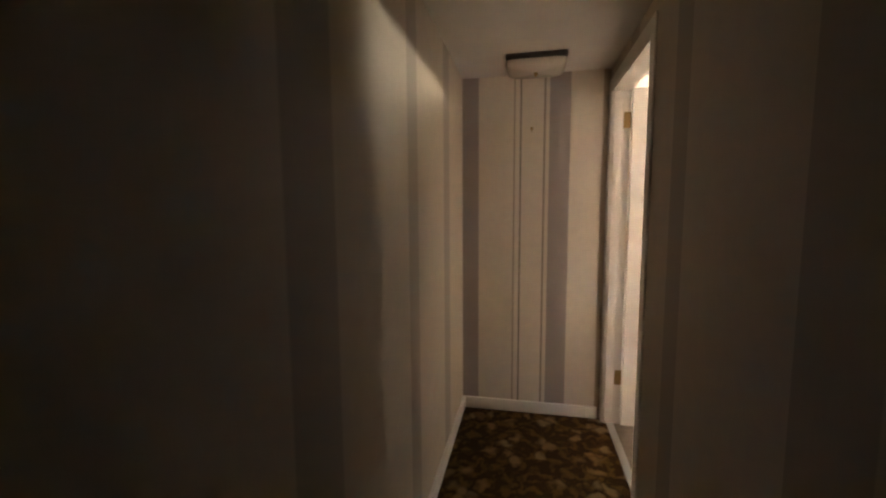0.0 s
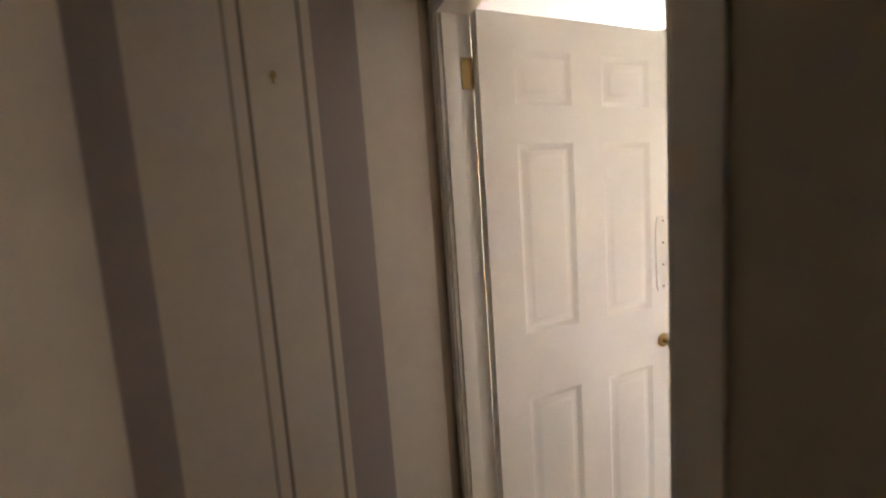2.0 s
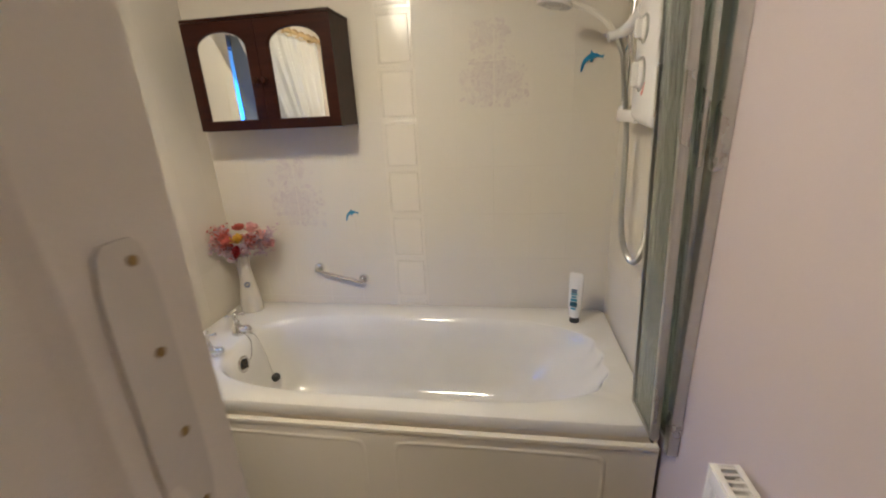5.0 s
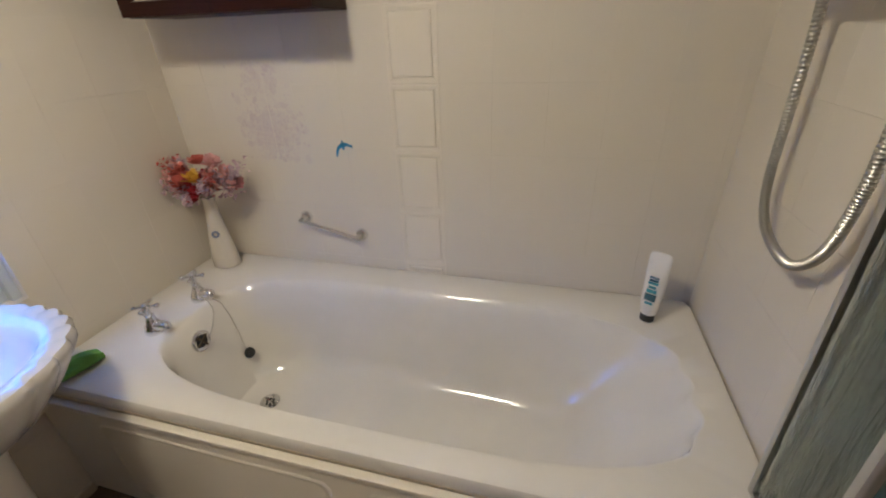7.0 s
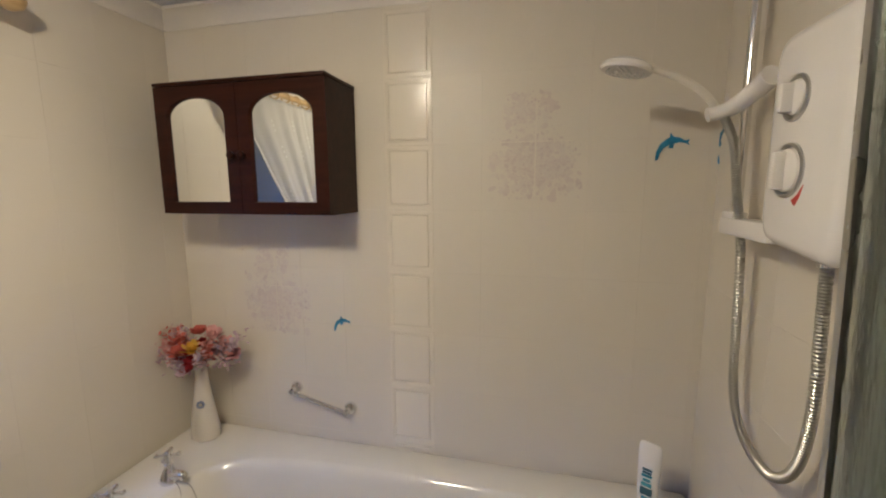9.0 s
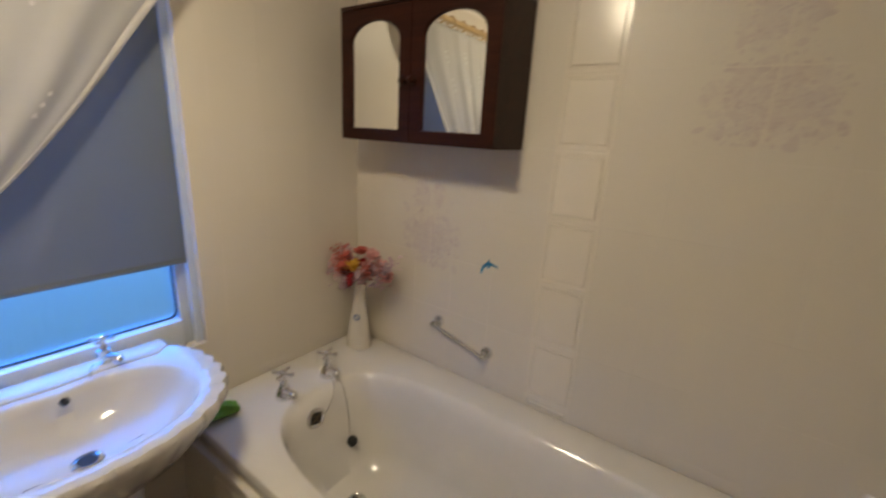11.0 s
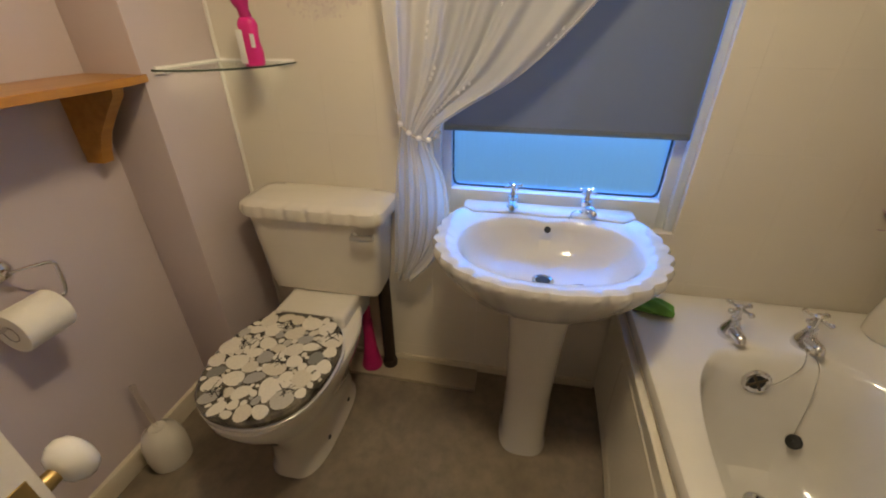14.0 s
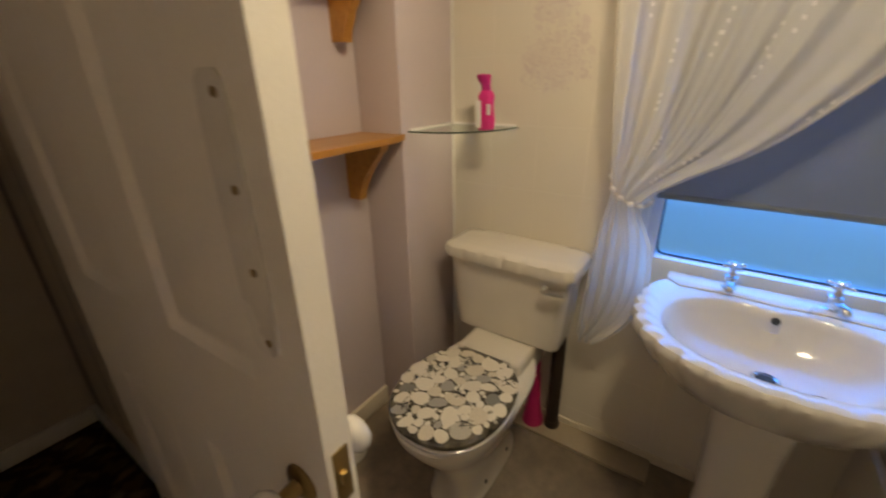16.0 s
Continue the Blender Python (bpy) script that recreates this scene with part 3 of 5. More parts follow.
def curtain():
    c = thing("voile_curtain", "sheer white voile curtain drawn aside and tied back", "curtain")
    # height, near edge, far edge, fold depth, folds' share
    rows = [(1.925, 0.885, 1.865, 0.016), (1.80, 0.890, 1.800, 0.022), (1.65, 0.900, 1.690, 0.026), (1.50, 0.912, 1.585, 0.028), (1.36, 0.925, 1.475, 0.028),
            (1.25, 0.935, 1.375, 0.026), (1.16, 0.944, 1.270, 0.022), (1.09, 0.952, 1.150, 0.017), (1.03, 0.958, 1.062, 0.013), (0.98, 0.955, 1.045, 0.010), (0.88, 0.938, 1.088, 0.010),
            (0.76, 0.926, 1.100, 0.011), (0.66, 0.918, 1.085, 0.012), (0.57, 0.911, 1.040, 0.013), (0.49, 0.906, 0.965, 0.013)]
    n, loops = 150, []
    path = smooth_path([(r[1], r[2], r[0]) for r in rows], 6)
    deep = smooth_path([(r[3], 0, 0) for r in rows], 6)
    for k, (p, d) in enumerate(zip(path, deep)):
        v = k / len(path)
        row = []
        for i in range(n + 1):
            u = i / n
            bend = u + 0.025 * math.sin(u * 9 + 2.0)
            ph = 2 * math.pi * (6.2 * bend + 0.35 * math.sin(3.1 * u + 2.5 * v))
            x = 0.088 + 0.65 * d.x * (math.sin(ph) + 0.35 * math.sin(2.3 * ph + 1.0)) * (0.75 + 0.35 * math.sin(5 * u + 1)) + 0.02 * (1 - abs(2 * v - 1))
            # the hem hangs lower at the tied side, the swag edge sags
            z = p.z + 0.012 * math.sin(ph * 0.5) * (0.3 + v) * (0.0 if v < 0.02 else 1.0) - (0.05 * u * (1 - u) if 0.02 < v < 0.6 else 0)
            row.append((max(x, 0.026), p.x + (p.y - p.x) * u, z))
        loops.append(row)
    bm = bmesh.new()
    rings(bm, loops, False)
    body = part("cloth", bm, M_VOILE, c)
    body.modifiers.new("thickness", "SOLIDIFY").thickness = 0.0006
    # stitched hem along the free edge
    bm = bmesh.new()
    hem = [Vector(row[-1]) for row in loops[:int(len(loops) * 0.62)]]
    back = [Vector(row[-5]) for row in loops[:int(len(loops) * 0.62)]]
    rings(bm, [[tuple(p + Vector((0.0012, 0, 0))) for p in hem], [tuple(p + Vector((0.0012, 0, 0))) for p in back]], False)
    part("hem", bm, M_HEM, c, "doubled white hem").modifiers.new("thickness", "SOLIDIFY").thickness = 0.0006
    # embroidered sequins in short columns
    rng = random.Random(4)
    bm = bmesh.new()
    for _ in range(22):
        k, i = rng.randrange(4, 44), rng.randrange(12, n - 8)
        for s in range(3):
            q = Vector(loops[min(k + s, len(loops) - 1)][i])
            box(bm, q.x + 0.0006, q.y - 0.0035, q.z - 0.0045, q.x + 0.0016, q.y + 0.0035, q.z + 0.0045)
    part("embroidery", bm, M_HEM, c, "pale embroidered flecks")["kind"] = "stuff"


curtain()


def tieback():
    t = thing("beaded_tieback", "beaded crystal tieback on a dark wall hook", "tieback")
    bm = bmesh.new()
    lathe(bm, [(0.016, 0), (0.016, 0.004), (0.006, 0.008), (0.005, 0.03), (0.011, 0.034), (0.0, 0.038)], (0.006, 0.945, 1.135), 14, Euler((0, radians(90), 0)).to_matrix())
    part("hook", bm, M_BRASS, t, "dark metal hook")
    path = smooth_path([(0.035, 0.945, 1.125), (0.075, 0.945, 1.080), (0.122, 0.965, 1.035), (0.128, 1.005, 1.005), (0.116, 1.045, 0.992), (0.06, 1.065, 1.0), (0.03, 1.03, 1.03)], 6)
    cord = bmesh.new()
    tube(cord, path, 0.0012, 6)
    part("cord", cord, M_SKIRT, t)
    for i, p in enumerate(path[::2]):
        bm = bmesh.new()
        bmesh.ops.create_icosphere(bm, subdivisions=2, radius=0.0062 if i % 2 else 0.0085, matrix=Matrix.Translation(p))
        part("bead", bm, M_CRYSTAL if i % 2 else M_PLASTIC, t)


tieback()


# ---- lamps ----
lamp = thing("ceiling_lamp", "round opal glass ceiling lamp, switched on", "ceiling lamp")
LAMP = (0.79, 1.26)
bm = bmesh.new()
lathe(bm, [(0.12, 0.0), (0.125, -0.012), (0.12, -0.022), (0.11, -0.022)], (*LAMP, CEIL), 40)
part("rim", bm, M_PLASTIC, lamp)
bm = bmesh.new()
lathe(bm, [(0.112, -0.02), (0.108, -0.038), (0.094, -0.056), (0.065, -0.068), (0.03, -0.074), (0.0, -0.075)], (*LAMP, CEIL), 40)
part("shade", bm, M_LAMP, lamp, "glowing warm opal shade")

hall_lamp = thing("hall_ceiling_light", "square glass ceiling light, switched off", "ceiling lamp")
part("base", block(1.17, -0.53, CEIL - 0.022, 1.44, -0.215, CEIL, bevel=0.004), surface("dark_lamp_base", (0.10, 0.085, 0.07), 0.5), hall_lamp, "dark square base")
bm = bmesh.new()
loops = []
for s, z in ((0.5, -0.03), (0.5, -0.036), (0.47, -0.052), (0.40, -0.062), (0.0001, -0.066)):
    loops.append([(1.305 + a * 0.27 * s * 2, -0.3725 + b * 0.315 * s * 2, CEIL + z) for a, b in outline(0, 0, 0.5, 0.5, 8, 40)])
rings(bm, loops, True, True, True)
part("shade", bm, surface("opal_glass", (0.55, 0.50, 0.43), 0.25), hall_lamp, "frosted square glass shade")
bm = bmesh.new()
lathe(bm, [(0.011, 0), (0.012, -0.008), (0.007, -0.016), (0, -0.022)], (1.305, -0.3725, CEIL - 0.066), 14)
part("finial", bm, M_BRASS, hall_lamp)

vent = thing("ceiling_vent", "small round white ceiling extractor vent", "ceiling vent")
bm = bmesh.new()
lathe(bm, [(0.075, 0.0), (0.075, -0.008), (0.06, -0.016), (0.058, -0.008)], (1.30, 2.26, CEIL), 28)
part("rim", bm, M_PLASTIC, vent)
bm = bmesh.new()
lathe(bm, [(0.045, -0.008), (0.05, -0.024), (0.03, -0.03), (0, -0.031)], (1.30, 2.26, CEIL), 24)
part("cap", bm, M_PLASTIC, vent)


# ---- bath ----
M_BROWN_METAL = surface("dark_brown_metal", (0.10, 0.075, 0.045), 0.5, metal=0.5, vary=0.2)
BATH_Y = 1.673


def bathtub():
    b = thing("bathtub", "white acrylic bathtub with a moulded front panel", "bathtub")
    n = 128
    x0, x1, y0, y1 = 0.012, WALL_E - 0.012, BATH_Y + 0.015, WALL_N - 0.012
    cx, cy = (x0 + x1) / 2, (y0 + y1) / 2

    def square(inset, z):
        return [(a, c, z) for a, c in outline(cx, cy, (x1 - x0) / 2 - inset, (y1 - y0) / 2 - inset, 40, n)]

    def well(ax, bx, ay, by, z, power, wave=0.0):
        pts = []
        for i, (a, c) in enumerate(outline((ax + bx) / 2, (ay + by) / 2, (bx - ax) / 2, (by - ay) / 2, power, n)):
            u = (a - ax) / (bx - ax)
            if wave and u > 0.80:
                a -= wave * (0.5 + 0.5 * math.cos((c - 2.02) * 58)) * (u - 0.80) / 0.20
            pts.append((a, c, z))
        return pts
    loops = [square(0.016, DECK - 0.048), square(0.002, DECK - 0.044), square(0.0, DECK - 0.036), square(0.0, DECK - 0.012), square(0.004, DECK - 0.003), square(0.012, DECK),
             well(0.240, 1.815, 1.746, 2.350, DECK, 3.3, 0.012), well(0.256, 1.809, 1.758, 2.338, DECK - 0.005, 3.4, 0.013), well(0.275, 1.801, 1.768, 2.326, DECK - 0.024, 3.6, 0.012),
             well(0.292, 1.775, 1.774, 2.314, DECK - 0.05, 3.8, 0.003), well(0.308, 1.70, 1.785, 2.300, DECK - 0.12, 4.0), well(0.330, 1.62, 1.80, 2.285, DECK - 0.22, 4.0),
             well(0.348, 1.555, 1.815, 2.265, DECK - 0.30, 3.6), well(0.372, 1.50, 1.84, 2.24, DECK - 0.345, 3.2), well(0.42, 1.43, 1.885, 2.195, DECK - 0.366, 2.8), well(0.6, 1.2, 1.98, 2.1, DECK - 0.372, 2.4)]
    bm = bmesh.new()
    rings(bm, loops, True, False, True)
    part("tub", bm, M_BATH, b)
    # front panel with raised moulded fields
    bm = bmesh.new()
    py = BATH_Y + 0.004
    top = DECK - 0.066

    def bow(x, z):
        return -0.042 * math.exp(-((x - 0.78) / 0.36) ** 2) * (1 - z / top)
    grid = [[(x0 + (x1 - x0) * i / 40, 0.012 + (top - 0.012) * k / 8) for i in range(41)] for k in range(9)]
    rings(bm, [[(x, py + bow(x, z), z) for x, z in row] for row in grid], False)
    rings(bm, [[(x, py + 0.018 + bow(x, z), z) for x, z in row] for row in grid], False)
    for row in (grid[0], grid[-1]):
        rings(bm, [[(x, py + d + bow(x, z), z) for x, z in row] for d in (0.0, 0.018)], False)
    part("front_panel", bm, M_PANEL, b)
    for a, c in ((0.22, 0.965), (1.055, 1.75)):
        bm = bmesh.new()
        lo = []
        for inset, d in ((0.0, 0.002), (0.006, -0.0018), (0.013, -0.0018), (0.024, 0.002)):
            lo.append([(px, py + d - 0.0005 + bow(px, pz), pz) for px, pz in outline((a + c) / 2, 0.225, (c - a) / 2 - inset, 0.165 - inset, 18, 72)])
        rings(bm, lo)
        part("moulding", bm, M_PANEL, b)
    part("panel_lip", block(x0, py - 0.004, DECK - 0.082, x1, py + 0.004, DECK - 0.064, bevel=0.003), M_PANEL, b)
    part("support_rail", block(x0, py + 0.020, DECK - 0.10, x1, py + 0.034, DECK - 0.044), M_SKIRT, b, "painted wooden rail under the rim")
    # black strip paints the shade of the gap between panel and floor
    foot = bmesh.new()
    lines = [[(x, py + d + bow(x, 0.0), z) for x, z0 in grid[0]] for d, z in ((0.002, 0.013), (0.002, 0.0), (0.017, 0.0), (0.017, 0.013))]
    rings(foot, lines, False)
    part("plinth", foot, M_BLACK, b, "black strip in place of the shaded gap under the panel")
    # waste, overflow
    bm = bmesh.new()
    z = DECK - 0.366
    lathe(bm, [(0.035, z + 0.002), (0.036, z + 0.005), (0.030, z + 0.007), (0.024, z + 0.003), (0.0, z + 0.002)], (0.472, 2.035, 0), 24)
    waste = part("waste", bm, M_CHROME, b, "chrome plughole")
    for k in range(6):
        a = k * math.pi / 3
        bm = bmesh.new()
        lathe(bm, [(0.0045, z + 0.0032), (0.0045, z + 0.0042)], (0.472 + 0.013 * math.cos(a), 2.035 + 0.013 * math.sin(a), 0), 8)
        part("hole", bm, M_BLACK, waste)
    bm = bmesh.new()
    turn = Euler((0, radians(82), 0)).to_matrix()
    lathe(bm, [(0.037, 0.0), (0.037, 0.004), (0.031, 0.009), (0.025, 0.006), (0.018, 0.004)], (0.303, 2.0, 0.425), 24, turn)
    over = part("overflow", bm, M_CHROME, b, "chrome overflow rose")
    bm = bmesh.new()
    lathe(bm, [(0.026, 0.0), (0.026, 0.0052), (0.0, 0.0055)], (0.303, 2.0, 0.425), 20, turn)
    part("hole", bm, M_BLACK, over)
    for k in range(2):
        bm = block(-0.0035, -0.027, 0.0045, 0.0035, 0.027, 0.0085, bevel=0.001)
        bm.transform(Matrix.Translation((0.303, 2.0, 0.425)) @ turn.to_4x4() @ Euler((0, 0, 0.5 + k * math.pi / 2)).to_matrix().to_4x4())
        part("cross_bar", bm, M_BROWN_METAL, over)


bathtub()


def pillar_tap(name, x, y, z, size, spout, label, toward, domed=False):
    """An old-style cross-head tap; toward: the compass turn of its spout."""
    t = thing(name, label, "tap", "cross-head taps")
    s = size
    bm = bmesh.new()
    if domed:
        lathe(bm, [(0.026 * s, 0), (0.027 * s, 0.006 * s), (0.024 * s, 0.018 * s), (0.017 * s, 0.032 * s), (0.0115 * s, 0.046 * s), (0.0115 * s, 0.056 * s), (0.008 * s, 0.06 * s), (0.008 * s, 0.082 * s), (0, 0.083 * s)], n=24)
        tube(bm, [(0, 0, 0.020 * s), (spout * 0.45, 0, 0.023 * s), (spout * 0.85, 0, 0.026 * s), (spout, 0, 0.026 * s), (spout * 1.08, 0, 0.018 * s)], lambda u: (0.0165 - 0.006 * u) * s, 14, 5)
    else:
        lathe(bm, [(0.021 * s, 0), (0.021 * s, 0.004 * s), (0.016 * s, 0.008 * s), (0.016 * s, 0.03 * s), (0.0185 * s, 0.032 * s), (0.0185 * s, 0.046 * s), (0.012 * s, 0.05 * s), (0.009 * s, 0.062 * s), (0.008 * s, 0.082 * s), (0, 0.083 * s)], n=20)
        tube(bm, [(0, 0, 0.022 * s), (spout * 0.45, 0, 0.026 * s), (spout * 0.85, 0, 0.022 * s), (spout, 0, 0.012 * s)], lambda u: (0.0140 - 0.005 * u) * s, 14, 5)
    part("body", bm, M_CHROME, t)
    bm = bmesh.new()
    for a in (0.5, 0.5 + math.pi / 2):
        d = Vector((math.cos(a), math.sin(a), 0)) * 0.029 * s
        h = Vector((0, 0, 0.083 * s))
        tube(bm, [h - d, h + d], 0.0042 * s, 10)
        for e in (h - d, h + d):
            bmesh.ops.create_uvsphere(bm, u_segments=10, v_segments=8, radius=0.0072 * s, matrix=Matrix.Translation(e))
    lathe(bm, [(0.009 * s, 0.078 * s), (0.010 * s, 0.090 * s), (0.006 * s, 0.095 * s), (0, 0.096 * s)], n=16)
    part("cross_handle", bm, M_CHROME, t)
    t.matrix_basis = pose(x, y, z, 0, 0, toward)
    return t


pillar_tap("bath_tap", 0.205, 1.945, DECK, 1.15, 0.054, "chrome cross-head tap on the bath edge", 0, True)
pillar_tap("bath_tap", 0.212, 2.13, DECK, 1.15, 0.054, "chrome cross-head tap on the bath edge", 0, True)


def plug_and_chain():
    p = thing("bath_plug", "black rubber plug hanging on a ball chain", "plug")
    bm = bmesh.new()
    lathe(bm, [(0.017, 0), (0.019, 0.006), (0.021, 0.012), (0.018, 0.016), (0.005, 0.018), (0.004, 0.026), (0, 0.027)], (0.352, 2.135, 0.262), 18, Euler((radians(50), radians(20), 0)).to_matrix())
    part("plug", bm, M_BLACK, p)
    bm = bmesh.new()
    tube(bm, [(0.325, 2.012, 0.432), (0.318, 2.045, 0.447), (0.29, 2.095, 0.478), (0.262, 2.115, 0.496), (0.245, 2.122, 0.500)], 0.0013, 6, 4)
    tube(bm, [(0.258, 2.135, 0.500), (0.29, 2.138, 0.480), (0.318, 2.137, 0.39), (0.345, 2.124, 0.285)], 0.0013, 6, 4)
    part("chain", bm, M_CHROME, p)


plug_and_chain()


# ---- wash basin ----
def basin():
    b = thing("pedestal_basin", "white ceramic pedestal basin with a scalloped shell rim", "basin")
    n, cy, zr = 192, 1.402, 0.765

    def rim(scale_x, scale_y, z, lobe, squash=1.0):
        pts = []
        for i in range(n):
            a = 2 * math.pi * i / n
            c, s = math.cos(a), math.sin(a)
            k = (abs(c) ** 2.3 + abs(s) ** 2.3) ** (-1 / 2.3)
            front = max(0.0, min(1.0, (c + 0.45) / 0.5))
            w = 1 + lobe * (abs(math.sin(a * 15)) - 0.6) * front
            x = 0.215 + 0.275 * scale_x * c * k * w
            y = cy + 0.314 * scale_y * s * k * w
            if x < 0.008:
                x = 0.008 + (x - 0.008) * 0.02
            zz = z + lobe * 0.13 * (abs(math.sin(a * 15)) - 0.5) * front
            pts.append((x, y, zz))
        return pts

    def bowl(rx, ry, z, cx=0.262, power=2.2):
        out = []
        for i in range(n):
            a = 2 * math.pi * i / n
            c, s = math.cos(a), math.sin(a)
            k = (abs(c) ** power + abs(s) ** power) ** (-1 / power)
            x = cx + rx * c * k
            # soft ridge between the taps at the back
            if c < 0:
                x += 0.022 * math.exp(-(ry * s * k / 0.05) ** 2) * (1 if z > 0.72 else 0.3)
            out.append((x, cy + ry * s * k, z))
        return out
    loops = [rim(0.40, 0.36, 0.56, 0.0), rim(0.52, 0.50, 0.585, 0.0), rim(0.72, 0.72, 0.625, 0.015), rim(0.86, 0.88, 0.678, 0.016), rim(0.945, 0.96, 0.716, 0.030), rim(0.99, 0.995, 0.738, 0.038),
             rim(1.0, 1.0, 0.755, 0.040), rim(0.98, 0.985, 0.765, 0.038), rim(0.91, 0.92, 0.766, 0.018), bowl(0.180, 0.248, 0.764), bowl(0.172, 0.240, 0.758), bowl(0.164, 0.228, 0.738),
             bowl(0.152, 0.208, 0.705), bowl(0.128, 0.170, 0.672), bowl(0.095, 0.11, 0.652), bowl(0.03, 0.03, 0.645)]
    bm = bmesh.new()
    rings(bm, loops, True, True, True)
    part("bowl", bm, M_CERAMIC, b)
    # raised ledge along the back that carries the taps
    bm = bmesh.new()
    ledge = [(0.006, cy - 0.262), (0.05, cy - 0.262), (0.085, cy - 0.225), (0.072, cy - 0.1), (0.082, cy), (0.072, cy + 0.1), (0.085, cy + 0.225), (0.05, cy + 0.262), (0.006, cy + 0.262)]
    rings(bm, [[(x, y, 0.745) for x, y in ledge], [(x, y, 0.768) for x, y in ledge], [(0.006 + (x - 0.006) * 0.9, cy + (y - cy) * 0.97, 0.773) for x, y in ledge]], True, True, True)
    part("tap_ledge", bm, M_CERAMIC, b)
    # pedestal
    bm = bmesh.new()
    lo = []
    for z, rx, ry in ((0.0, 0.115, 0.083), (0.015, 0.113, 0.081), (0.03, 0.108, 0.076), (0.25, 0.103, 0.075), (0.45, 0.104, 0.082), (0.55, 0.110, 0.090), (0.60, 0.118, 0.100)):
        lo.append([(x, y, z) for x, y in outline(0.245, cy, rx, ry, 3.0, 48)])
    rings(bm, lo, True, True, True)
    part("pedestal", bm, M_CERAMIC, b)
    bm = bmesh.new()
    lathe(bm, [(0.030, 0.0), (0.031, 0.003), (0.026, 0.006), (0.020, 0.003)], (0.255, cy, 0.646), 24)
    w = part("waste", bm, M_CHROME, b, "chrome plughole")
    bm = bmesh.new()
    lathe(bm, [(0.021, 0.0), (0.021, 0.0035), (0, 0.004)], (0.255, cy, 0.646), 18)
    part("hole", bm, M_BLACK, w)
    bm = bmesh.new()
    lathe(bm, [(0.010, 0.0), (0.010, 0.004), (0.0, 0.005)], (0.119, cy + 0.004, 0.742), 18, Euler((0, radians(75), 0)).to_matrix())
    part("overflow", bm, M_BLACK, b, "dark overflow hole")


basin()
pillar_tap("basin_tap", 0.042, 1.295, 0.772, 0.85, 0.052, "chrome cross-head tap on the basin", 0)
pillar_tap("basin_tap", 0.042, 1.515, 0.772, 0.85, 0.052, "chrome cross-head tap on the basin", 25)
plug = thing("basin_chain", "short ball chain hanging into the basin", "chain")
bm = bmesh.new()
tube(bm, [(0.05, 1.49, 0.781), (0.072, 1.475, 0.782), (0.088, 1.468, 0.762), (0.092, 1.463, 0.735)], 0.0016, 6, 4)
part("chain", bm, M_CHROME, plug)
bm = bmesh.new()
lathe(bm, [(0.007, 0), (0.008, 0.01), (0.004, 0.016), (0, 0.017)], (0.094, 1.462, 0.722), 12)
part("fob", bm, M_STEEL, plug)


# ---- toilet ----
M_TWIG = surface("twig_ink", (0.05, 0.048, 0.042), 0.2, vary=0.2)


